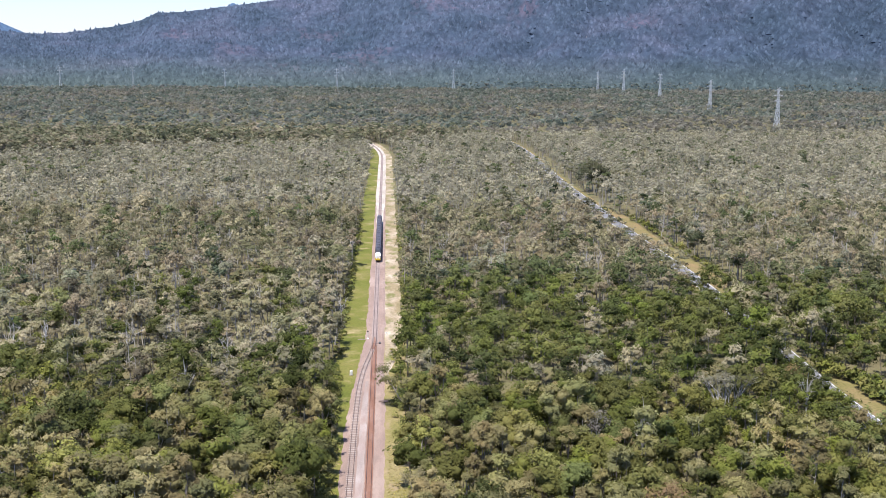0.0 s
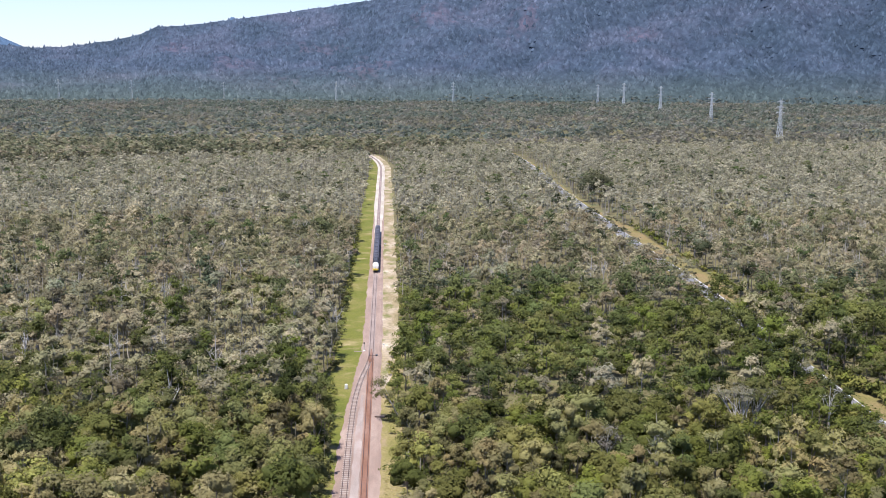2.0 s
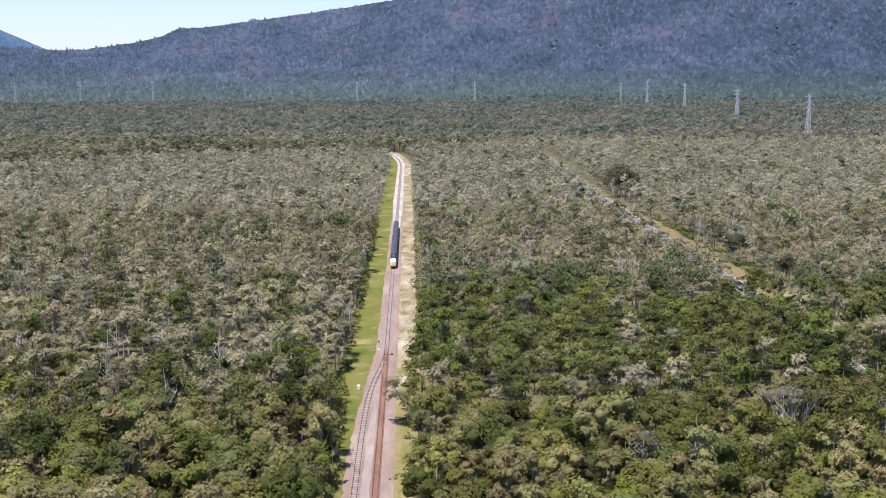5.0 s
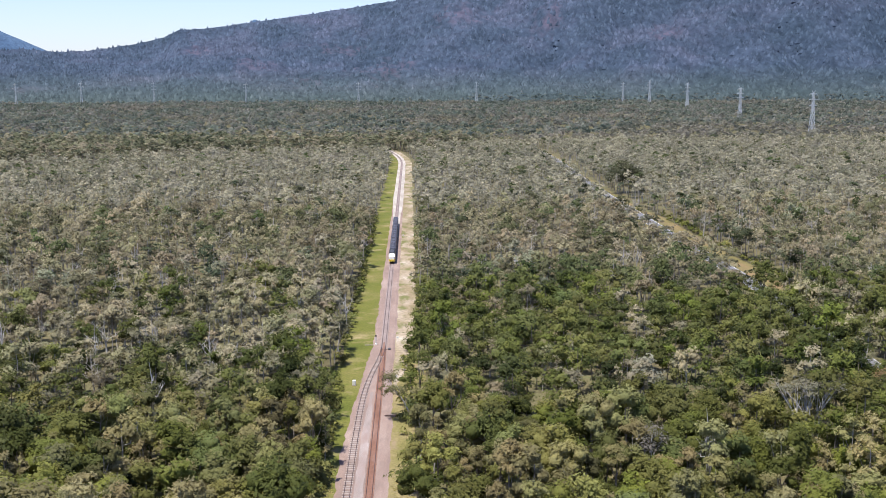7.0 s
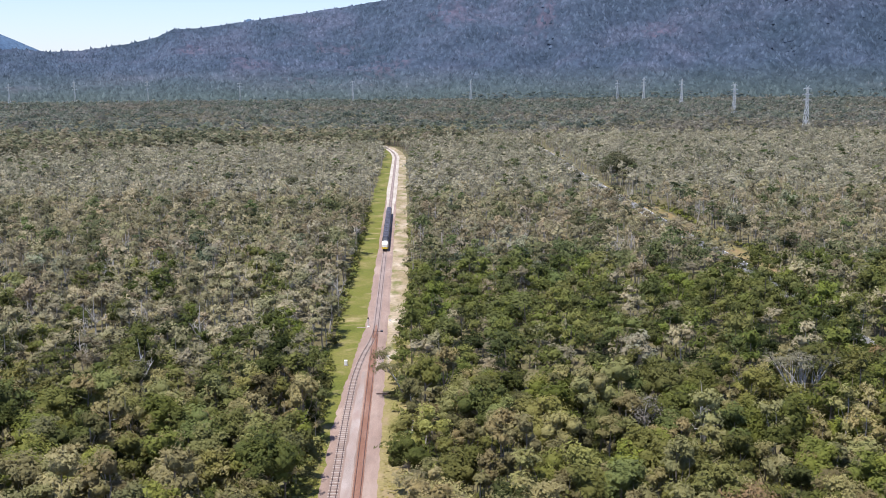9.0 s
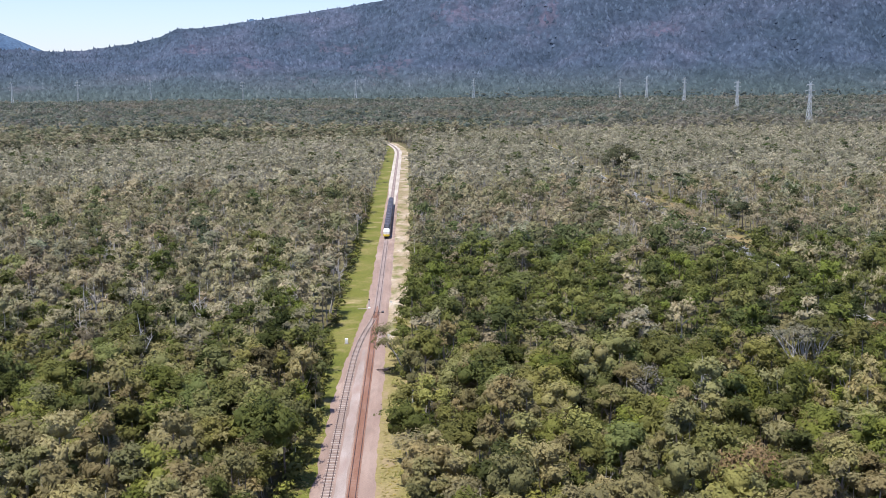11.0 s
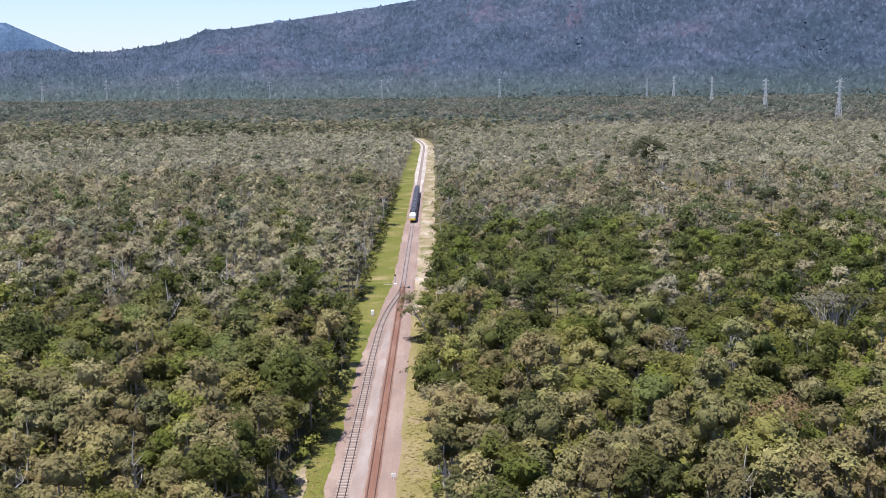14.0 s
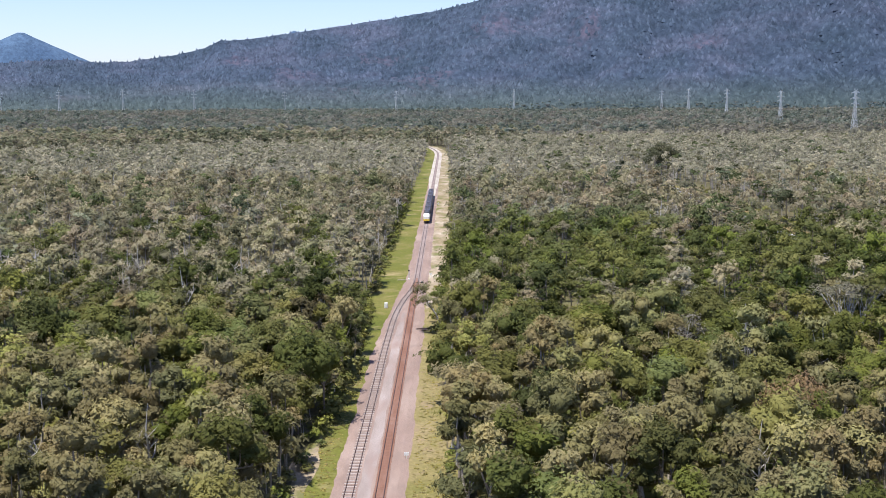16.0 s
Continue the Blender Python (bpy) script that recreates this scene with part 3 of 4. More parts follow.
def crown_core(rng, centre, rx, rz):
    """The dense inner mass of a crown: an uneven closed lump that the leaf sprays cover."""
    rows, cols = 3, 6
    v = [(0, 0, 1.0)]
    for i in range(1, rows):
        a = math.pi * i / rows
        for k in range(cols):
            b = 2 * math.pi * (k + 0.5 * (i % 2)) / cols
            v.append((math.sin(a) * math.cos(b), math.sin(a) * math.sin(b), math.cos(a)))
    v = np.array(v + [(0, 0, -1.0)])
    n = unit(v / [rx, rx, rz])
    last_v = len(v) - 1
    t = [(0, 1 + k, 1 + (k + 1) % cols) for k in range(cols)]
    for i in range(rows - 2):
        for k in range(cols):
            a, b = 1 + i * cols + k, 1 + i * cols + (k + 1) % cols
            t += [(a, a + cols, b), (b, a + cols, b + cols)]
    o = 1 + (rows - 2) * cols
    t += [(o + k, last_v, o + (k + 1) % cols) for k in range(cols)]
    p = v * [rx, rx, rz] * rng.uniform(0.72, 1.12, (len(v), 1)) + centre
    return np.concatenate([p, n], 1), np.array(t)


def tree_shape(seed, height, radius, clumps, per, size, airy, sides=5, limbs=6, low=0.42, up=0.35, inner=False):
    """Wood and leaves of one tree standing at the origin: a bent trunk that forks into limbs, each carrying its own lump of leaf clumps."""
    rng = np.random.default_rng(seed)
    fork = height * rng.uniform(0.33, 0.48)
    bend = rng.normal(size=2) * 0.035 * height
    rad = 0.0105 * height + 0.03
    heads = max(4, min(7, clumps // 3))
    trunk = [(0, 0, -0.3), (-bend[0] * 0.25, bend[1] * 0.5, fork * 0.5), (bend[0], bend[1], fork), (bend[0] * 0.7, bend[1] * 1.5, height * 0.68), (bend[0] * 1.3, bend[1] * 1.2, height * 0.9)]
    wood = [tube(trunk, [rad * 1.35, rad * 1.05, rad * 0.9, rad * 0.55, rad * 0.15], sides) if limbs else tube([trunk[0], trunk[3]], [rad * 1.4, rad * 0.6], 3)]
    ends = [np.array([bend[0] * 1.3, bend[1] * 1.3, height * 0.86])]
    for i in range(1, heads):
        ang = i * 2.4 + rng.uniform(-0.6, 0.6)
        q = radius * rng.uniform(0.4, 0.7)
        ends.append(np.array([bend[0] + math.cos(ang) * q, bend[1] + math.sin(ang) * q, height * (low + (1 - low) * rng.uniform(0.25, 0.75))]))
    tips = []
    for i in range(clumps):
        e = ends[i % heads]
        off = unit(rng.normal(size=3)) * [0.4 * radius, 0.4 * radius, 0.3 * radius] * rng.uniform(0.5, 1.0)
        tips.append(e + off)
    tips = np.array(tips)
    tips[:, 2] = np.minimum(tips[:, 2], height * 0.95)
    for i in range(min(limbs, heads - 1)):
        e = ends[i + 1]
        b = np.array([bend[0], bend[1], fork * rng.uniform(0.85, 1.3)])
        mid = b * 0.45 + e * 0.55 + rng.normal(size=3) * 0.06 * height * np.array([0.6, 0.6, 0.4]) - [0, 0, 0.05 * height]
        wood.append(tube([b, mid, e], [rad * 0.62, rad * 0.42, rad * 0.12], max(3, sides - 1)))
    cr = radius * (0.40 if airy else 0.42) * rng.uniform(0.75, 1.25, clumps)
    heart = np.array([bend[0], bend[1], height * (low + 0.22 * (1 - low))])
    leaf = sprays(rng, tips, cr, per, size, 0.9 if airy else 0.85, up=up, droop=1.6 if airy else 0.0, heart=heart, slim=0.72 if airy else 1.0)
    if not inner:
        return join(wood), leaf
    cores = [crown_core(rng, e - [0, 0, 0.12 * radius], radius * (0.40 if sides > 3 else 0.3), radius * (0.36 if sides > 3 else 0.26)) for e in (ends if sides > 3 else ends[:3])]
    return join(wood), join([leaf, *cores])


def dead_shape(seed, height, radius, limbs):
    """Bare wood: a crooked trunk, kinked limbs of unequal length and forked twigs."""
    rng = np.random.default_rng(seed)
    bend = rng.normal(size=2) * 0.6
    fork = height * rng.uniform(0.4, 0.55)
    rad = 0.011 * height + 0.05
    wood = [tube([(0, 0, -0.3), (-bend[0] * 0.4, bend[1] * 0.6, fork * 0.55), (bend[0], bend[1], fork), (bend[0] * 0.4, bend[1] * 1.6, height * 0.75), (bend[0] * 1.2, bend[1] * 1.2, height)], [rad * 1.4, rad * 1.1, rad * 0.9, rad * 0.55, rad * 0.12], 5)]
    for i in range(limbs):
        ang = i * 2.4 + rng.uniform(-0.7, 0.7)
        q = radius * rng.uniform(0.35, 1.0)
        b = np.array([bend[0], bend[1], fork * rng.uniform(0.85, 1.35)])
        e = np.array([bend[0] + math.cos(ang) * q, bend[1] + math.sin(ang) * q, b[2] + height * rng.uniform(0.1, 0.38)])
        p1 = b * 0.65 + e * 0.35 + rng.normal(size=3) * 0.3 - [0, 0, 0.02 * height]
        p2 = b * 0.3 + e * 0.7 + rng.normal(size=3) * 0.4
        wood.append(tube([b, p1, p2, e], [rad * 0.6, rad * 0.48, rad * 0.34, rad * 0.1], 4))
        for k in range(4):
            c = p1 if k == 0 else p2
            t = c + np.array([rng.normal() * radius * 0.32, rng.normal() * radius * 0.32, rng.uniform(0.02, 0.14) * height])
            wood.append(tube([c, (c + t) / 2 + rng.normal(size=3) * 0.15, t], [rad * 0.26, rad * 0.17, rad * 0.06], 3))
    return join(wood)


def tree_kind(name, label, seed, leaf_mat, bark, *shape, **more):
    (wv, wt), (lv, lt) = tree_shape(seed, *shape, **more)
    return (name, label, tri_mesh("trunk", wv, wt, [bark], smooth=True), tri_mesh("crown", lv, lt, [leaf_mat]))


def plant(kind, x, y, turn, size, squash=1.0, group="trees beside the railway"):
    name, label, wood, crown = kind
    ob = thing(name, label, "tree", group, "", pose(x, y, -0.05, 0, 0, turn) @ Matrix.Diagonal((size, size, size * squash, 1)))
    part("trunk", wood, ob)
    if crown:
        part("crown", crown, ob)
    return ob


def shapes(seed, count, height, radius, clumps, per, size, airy, **more):
    return [tree_shape(seed + i, height * (0.92 + 0.08 * (i % 3)), radius * (0.85 + 0.13 * (i % 4)), clumps + i % 4, per, size, airy, **more) for i in range(count)]


def kinds_of(name, label, shape_list, leaf_mat, barks):
    return [(name, label, tri_mesh("trunk", *w, [barks[i % len(barks)]], smooth=True), tri_mesh("crown", *l, [leaf_mat])) for i, (w, l) in enumerate(shape_list)]


grey_shapes = shapes(10, 10, 13.5, 2.9, 16, 60, 0.45, True, low=0.36, inner=True)
green_shapes = shapes(40, 8, 12.0, 3.5, 18, 58, 0.47, False, low=0.3, inner=True)
grey_kinds = kinds_of("eucalypt_tree", "slender eucalypt with airy olive-grey crown and pale trunk", grey_shapes, leaf_grey, [bark_pale, bark_pale, bark_grey])
green_kinds = kinds_of("rainforest_tree", "dense green broad-crowned tree with grey trunk", green_shapes, leaf_green, [bark_grey])
rust_kind = tree_kind("rusty_tree", "broad tree with rusty orange-brown leaves", 61, leaf_rust, bark_pale, 14.0, 4.6, 26, 56, 0.45, True)
yellow_kind = tree_kind("yellow_tree", "tree with yellow-green leaves and pale limbs", 62, leaf_yellow, bark_pale, 13.5, 4.2, 24, 56, 0.45, True)
leaf_dark = leaves("dark_leaves", [(0.0, (0.078, 0.088, 0.048)), (1.0, (0.095, 0.1, 0.055))], True, 0.2, vary=0.3)
dark_kind = tree_kind("dark_tree", "large dark green spreading tree above the grey forest", 64, leaf_dark, bark_pale, 17.0, 6.5, 30, 44, 0.7, False, low=0.3)
silver_kind = tree_kind("silver_tree", "dying tree with sparse silver-grey leaves", 63, leaf_silver, bark_dead, 14.0, 3.3, 16, 36, 0.36, True)
dead_kinds = [("dead_tree", "leafless bleached white dead tree", tri_mesh("trunk", *dead_shape(70 + i, 13 + i, 3.4, 6), [bark_dead], smooth=True), None) for i in range(3)]


def umbrella_shape(seed, height, wide, deep, stems):
    """A flat, spreading crown of thin twigs carried by several bare white stems that fork on their way up."""
    rng = np.random.default_rng(seed)
    wood, tips = [], []
    for i in range(stems):
        u = (i + 0.5) / stems * 2 - 1
        foot = np.array([u * wide * 0.22, rng.normal() * 0.5, -0.3])
        knee = np.array([u * wide * 0.5 + rng.normal() * 0.4, rng.normal() * deep * 0.25, height * rng.uniform(0.5, 0.6)])
        wood.append(tube([foot, foot * 0.5 + knee * 0.5 + rng.normal(size=3) * 0.25, knee], [0.24, 0.19, 0.15], 5))
        for k in range(4):
            e = knee + np.array([rng.normal() * 1.5 + u * wide * 0.35, rng.normal() * deep * 0.4, height * rng.uniform(0.3, 0.38)])
            e[2] = min(e[2], height * (0.95 - 0.1 * (e[0] / wide) ** 2))
            m = knee * 0.5 + e * 0.5 + rng.normal(size=3) * 0.3
            wood.append(tube([knee, m, e], [0.13, 0.09, 0.035], 4))
            tips.append(e)
            for q in range(2):
                f = e + np.array([rng.normal() * 1.2, rng.normal() * 1.0, rng.uniform(-0.2, 0.5)])
                wood.append(tube([m * 0.4 + e * 0.6, f], [0.05, 0.02], 3))
                tips.append(f)
    leaf = sprays(rng, np.array(tips), np.full(len(tips), 1.2), 16, 0.4, 0.4, up=1.2, heart=np.array([0.0, 0.0, 2.0]))
    return join(wood), leaf


leaf_twig = leaves("thin_grey_leaves", [(0.0, (0.25, 0.235, 0.165)), (1.0, (0.23, 0.225, 0.155))], True, 0.3, vary=0.5)
umbrella_wood, umbrella_top = umbrella_shape(78, 15.2, 9.0, 4.5, 8)
umbrella_kind = ("dead_tree", "flat-topped dying tree with white stems and a thin grey crown", tri_mesh("trunk", *umbrella_wood, [bark_dead], smooth=True), tri_mesh("crown", *umbrella_top, [leaf_twig]))


def open_ground(x, y, reach):
    """Whether the railway or the road keeps a place free of trees."""
    d = x - float(track_x(y))
    if y < 1245:
        right = np.interp(y, [150, 225, 240, 330, 345, 1245], [8.8, 8.4, 6.8, 6.8, 9.6, 10.6])
        left = np.interp(y, [150, 185, 205, 240, 275, 300, 1245], [-12.6, -12.2, -9.0, -7.8, -9.6, -10.2, -10.2])
        if left - reach < d < right + reach:
            return True
    e = x - float(road_x(y))
    lo, hi = (-5.5, 10.5) if 385 < y < 650 or 240 < y < 284 else (-4.6, 5.5)
    if 296 < y < 372:
        lo, hi = -3.8, 4.2
    return 200 < y < 1300 and lo - reach < e < hi + reach


def greenness(x, y):
    """How much of the forest here is dense and green."""
    w = fbm(x / 45, y / 45, 2.0) * 30
    if x > 0:
        g = np.interp(y + w, [60, 165, 205, 260, 310, 375, 420, 450], [0.3, 0.32, 0.5, 0.66, 0.82, 0.8, 0.4, 0.08])
        if x > 85:
            g = np.interp(y + w, [60, 170, 230, 385, 420], [0.4, 0.5, 0.85, 0.92, 0.06])
    else:
        g = np.interp(y + w, [60, 190, 215, 290, 315, 345], [0.2, 0.2, 0.6, 0.6, 0.22, 0.09])
    return g


def sites(y0, y1, gap, rng, reach=1.2):
    """Jittered grid of places for trees within the wedge of land that the flight looks over."""
    out = []
    y = y0
    row = 0
    while y < y1:
        left, right = 4 - max(0.365 * y, 0.43 * (y - 40)) - 14, 4 + 0.49 * y + 14
        for x in np.arange(left + (row % 2) * gap / 2, right, gap):
            px, py = x + rng.uniform(-0.42, 0.42) * gap, y + rng.uniform(-0.42, 0.42) * gap
            if not open_ground(px, py, reach):
                out.append((px, py))
        y += gap * 0.9
        row += 1
    return out


rng = np.random.default_rng(5)
LANDMARKS = [(umbrella_kind, 89, 246, 1.0), (silver_kind, 52.4, 226, 1.0), (dead_kinds[0], 63.3, 227.5, 0.95), (rust_kind, 56, 180, 1.05), (yellow_kind, 50.5, 165, 1.0),
             (dead_kinds[1], -60.5, 315, 1.0), (dead_kinds[2], -75, 312, 0.95), (dead_kinds[0], -41, 297, 0.85), (dead_kinds[1], 111, 250, 1.0), (rust_kind, 115, 268, 0.8), (dead_kinds[2], 65, 234, 0.9),
             (dead_kinds[2], -30, 172, 0.85), (dead_kinds[0], -45, 168, 0.8), (dead_kinds[1], -36.5, 306, 0.8), (yellow_kind, 60, 166, 0.9)]
lean_kind = tree_kind("eucalypt_tree", "tall eucalypt with white forked trunk leaning over the railway", 91, leaf_grey, bark_dead, 13.5, 3.2, 18, 56, 0.42, True)
LANDMARKS += [(green_kinds[2], -11.6, 213, 0.95), (green_kinds[4], -11.8, 221, 1.1), (green_kinds[1], -11.0, 231, 0.85), (green_kinds[0], -10.8, 244, 0.75), (green_kinds[3], 9.2, 214, 1.0), (green_kinds[5], 9.0, 226, 0.85), (lean_kind, 8.6, 271, 1.0), (lean_kind, 9.4, 190, 1.05), (dead_kinds[0], 85, 690, 1.1), (dead_kinds[1], 80, 560, 1.0), (dark_kind, 152.5, 764, 1.15), (dark_kind, 158, 770, 1.35), (dark_kind, 165, 768, 1.05), (dark_kind, 79, 655, 0.8), (dark_kind, 40, 760, 0.8), (dark_kind, -62, 700, 0.8), (dark_kind, -48, 690, 0.75), (dark_kind, 153, 486, 0.8)]
taken = [(x, y) for _, x, y, _ in LANDMARKS]
for kind, x, y, size in LANDMARKS:
    planted = plant(kind, x, y, 8 if kind is umbrella_kind else rng.uniform(0, 360), size)
    if kind is lean_kind and y > 250:
        planted.matrix_basis = pose(x, y, -0.05, 0, -33, 0) @ Matrix.Diagonal((1.0, 1.0, 0.98, 1))

def forest(name, label, kinds, places, leaf_mat, bark, lift=None):
    """Many trees joined: crowns in one mesh, wood in another under it."""
    lv, lt, tone, wv, wt, lo, wo = [], [], [], [], [], 0, 0
    if not places:
        return None
    r2 = np.random.default_rng(len(places))
    for x, y, z, size, tall in places:
        (bv, bt), (cv, ct) = kinds[r2.integers(len(kinds))]
        a = r2.uniform(0, 6.283)
        c, s = math.cos(a) * size, math.sin(a) * size
        turn = np.array([[c, s, 0], [-s, c, 0], [0, 0, size * tall]])
        p = np.concatenate([cv[:, :3] @ turn + (x, y, z), unit(cv[:, 3:] @ turn)], 1)
        lv.append(p)
        lt.append(ct + lo)
        tone.append(np.full(len(p), min(0.999, max(0.0, r2.random() * 0.75 + 0.125 + 0.4 * fbm(x / 160, y / 160, 6.0, 3) + 0.25 * fbm(x / 45, y / 45, 7.0, 2)))))
        lo += len(p)
        if bv is not None:
            q = bv @ turn + (x, y, z)
            wv.append(q)
            wt.append(bt + wo)
            wo += len(q)
    crown = tri_mesh(name, np.concatenate(lv), np.concatenate(lt), [leaf_mat], np.concatenate(tone))
    ob = tagged(new(name, crown), label, "forest", "", "stuff")
    if wv:
        tagged(part("trunks", tri_mesh("trunks", np.concatenate(wv), np.concatenate(wt), [bark]), ob), kind="stuff")
    return ob


def road_low(x, y):
    """How tall trees grow beside the road, where low scrub lines it."""
    e = x - float(road_x(y))
    if 234 < y < 244 and 78 < x < 96:
        return 0.75
    if 226 < y < 262 and -28 < e < -2:
        return 0.62 if e > -13 else 0.8
    if -40 < e < 0 and (376 < y < 795 or 935 < y < 1200):
        return min(1.0, max(0.3, (5 - e) / 145 * float(np.interp(y, [376, 440, 480, 600], [170, 150, 100, 86])) / 13.5))
    return 1.0


NEAR_END = 262.0
near_trees = {"grey": [], "green": []}
for x, y in sites(138, NEAR_END, 5.3, rng):
    if any((x - a) ** 2 + (y - b) ** 2 < 14 for a, b in taken):
        continue
    if rng.random() < greenness(x, y):
        near_trees["green"].append((x, y, -0.05, rng.uniform(0.6, 0.75 if -15 < x < 0 and y > 236 else 1.3), rng.uniform(0.85, 1.1) * road_low(x, y)))
    elif rng.random() < 0.03:
        plant(dead_kinds[rng.integers(3)], x, y, rng.uniform(0, 360), rng.uniform(0.7, 0.95))
    else:
        near_trees["grey"].append((x, y, -0.05, rng.uniform(0.6, 1.25), rng.uniform(0.85, 1.12) * road_low(x, y)))
for key, kinds in (("grey", grey_kinds), ("green", green_kinds)):
    near_trees[key].sort(key=lambda p: abs(p[0] - 8) + 0.8 * (p[1] - 43))
    for x, y, _, size, squash in near_trees[key][:300]:
        plant(kinds[rng.integers(len(kinds))], x, y, rng.uniform(0, 360), size, squash)


def simple_kinds(seed, count, height, radius, clumps, per, size, airy, limbs, sides=3, up=0.5, low=0.42, inner=False):
    return [tree_shape(seed + i, height * (0.9 + 0.1 * (i % 3)), radius * (0.9 + 0.1 * (i % 4)), clumps, per, size, airy, sides, limbs, up=up, low=low, inner=inner) for i in range(count)]


mid_grey = simple_kinds(100, 8, 13.5, 3.1, 14, 13, 0.74, True, 0, up=0.4, low=0.3)
mid_green = simple_kinds(120, 6, 13.0, 3.9, 18, 20, 0.72, False, 0, up=0.3, low=0.3)
fine_grey_shapes = simple_kinds(100, 8, 13.5, 2.9, 15, 28, 0.58, True, 3, up=0.35, low=0.32, inner=True)
fine_green_shapes = simple_kinds(130, 7, 13.0, 3.7, 19, 24, 0.6, False, 2, up=0.3, low=0.3, inner=True)
forest("eucalypt_stand", "stand of olive-grey eucalypts with pale trunks", fine_grey_shapes, near_trees["grey"][300:], wood_leaf_grey, bark_pale)
forest("rainforest_stand", "stand of dense green broad-crowned trees", fine_green_shapes, near_trees["green"][300:], wood_leaf_green, bark_grey)
saplings = [(x, y, -0.3, rng.uniform(0.3, 0.55), rng.uniform(0.9, 1.2)) for x, y in sites(140, 262, 8.6, rng, 0.8)]
for i in range(90):
    saplings.append((rng.uniform(-42, -13.5), rng.uniform(150, 205), -0.3, rng.uniform(0.4, 0.7), rng.uniform(0.9, 1.15)))
for i in range(36):
    y = rng.uniform(170, 216)
    saplings.append((rng.uniform(-25, -12.5 if y < 200 else -11), y, -0.3, rng.uniform(0.6, 0.95), rng.uniform(0.8, 1.0)))
forest("sapling_thicket", "thicket of low olive-grey saplings between the trees", mid_grey, saplings, wood_leaf_grey, bark_pale)
grey_at, green_at, snag_at = [], [], []
for x, y in sites(NEAR_END, 390, 6.0, rng) + sites(390, 620, 6.6, rng):
    if any((x - a) ** 2 + (y - b) ** 2 < 12 for a, b in taken):
        continue
    size, tall = rng.uniform(0.6, 1.35), rng.uniform(0.68, 1.12) * road_low(x, y)
    if rng.random() < greenness(x, y) * 1.1:
        if rng.random() < 0.88:
            green_at.append((x, y, 0, size, tall))
    elif rng.random() < 0.05:
        green_at.append((x, y, 0, size, tall))
    elif rng.random() < 0.055:
        snag_at.append((x, y))
    else:
        grey_at.append((x, y, 0, size, tall))
for y in np.arange(300, 372, 3.6):
    for side in (-6.0, 6.0):
        (green_at if rng.random() < 0.6 else grey_at).append((float(road_x(y)) + side + rng.uniform(-0.6, 0.6), y, 0, rng.uniform(1.0, 1.3), rng.uniform(1.0, 1.2)))
forest("open_forest", "grey-olive open eucalypt forest with pale trunks", fine_grey_shapes, [p for p in grey_at if p[1] < 390], fine_grey, bark_pale)
forest("eucalypt_forest", "grey-olive eucalypt forest stretching across the plain", mid_grey, [p for p in grey_at if p[1] >= 390], wood_leaf_mid, bark_pale)
forest("dense_forest", "dense green rainforest patch", fine_green_shapes, [p for p in green_at if p[1] < 390], fine_green, bark_grey)
forest("rainforest_edge", "dark green edge of the rainforest patch", mid_green, [p for p in green_at if p[1] >= 390], deep_green, bark_grey)
for x, y in snag_at:
    plant(dead_kinds[rng.integers(3)], x, y, rng.uniform(0, 360), rng.uniform(0.88, 1.1), group="dead trees in the forest")


def tall_edge(x):
    """Where the taller, darker forest begins."""
    return np.interp(x, [-700, -354, -256, -170, -23, 60, 250, 420, 700], [930, 991, 1110, 1150, 1180, 1250, 1480, 1750, 1600])


far_grey = simple_kinds(140, 8, 13.0, 3.4, 8, 5, 1.25, True, 0, up=0.6, low=0.32)
tall_kinds = simple_kinds(160, 6, 18.0, 4.6, 10, 6, 1.9, False, 0, up=0.8, low=0.18)
grey_at, tall_at = [], []
dark_at = [(157, 807, 0, 1.25, 0.8), (150, 815, 0, 1.0, 0.85), (150, 640, 0, 0.9, 0.8)]
for x, y in sites(620, 1340, 7.7, rng):
    size, tall = rng.uniform(0.55, 1.35), rng.uniform(0.8, 1.05) * road_low(x, y)
    if y > tall_edge(x) + fbm(x / 60, y / 60, 4) * 25:
        if rng.random() < 0.75:
            tall_at.append((x, y, float(ground_z(x, y)), size, tall))
    elif rng.random() < 0.05:
        dark_at.append((x, y, 0, rng.uniform(0.65, 1.0), 0.85))
    else:
        grey_at.append((x, y, float(ground_z(x, y)), size, tall))
forest("distant_open_forest", "hazy grey-olive eucalypt forest on the plain", far_grey, grey_at, wood_leaf_far, bark_pale)
last = [((None, None), sprays(np.random.default_rng(200 + i), np.array([[0, 0, 11.0], [3.5, 1, 9.5], [-3, 2, 10], [0.5, -3.5, 9.0]]), np.array([4.2, 3.6, 3.8, 3.4]), 4, 3.6, 0.7, up=1.3)) for i in range(6)]
plain_grey = []
for x, y in sites(1340, 3300, 17.5, rng):
    patch = fbm(x / 260, y / 420, 12.0, 3)
    (plain_grey if y < tall_edge(x) + 250 * patch or patch > 0.32 else tall_at).append((x, y, float(ground_z(x, y)) - 1, rng.uniform(0.8, 1.25), rng.uniform(0.75, 1.25)))
forest("distant_woodland", "patches of grey open woodland on the plain", last, plain_grey, plain_grey_leaf, bark_pale)
for i in range(1800):
    bear, r = rng.uniform(-29, 29), 3240 + 150 * rng.random()
    x, y = polar(bear, r)
    tall_at.append((x, y, hill_z(bear, r) - 3, rng.uniform(0.7, 1.1), rng.uniform(0.6, 0.9)))
near_tall = [p for p in tall_at if p[1] < 1340]
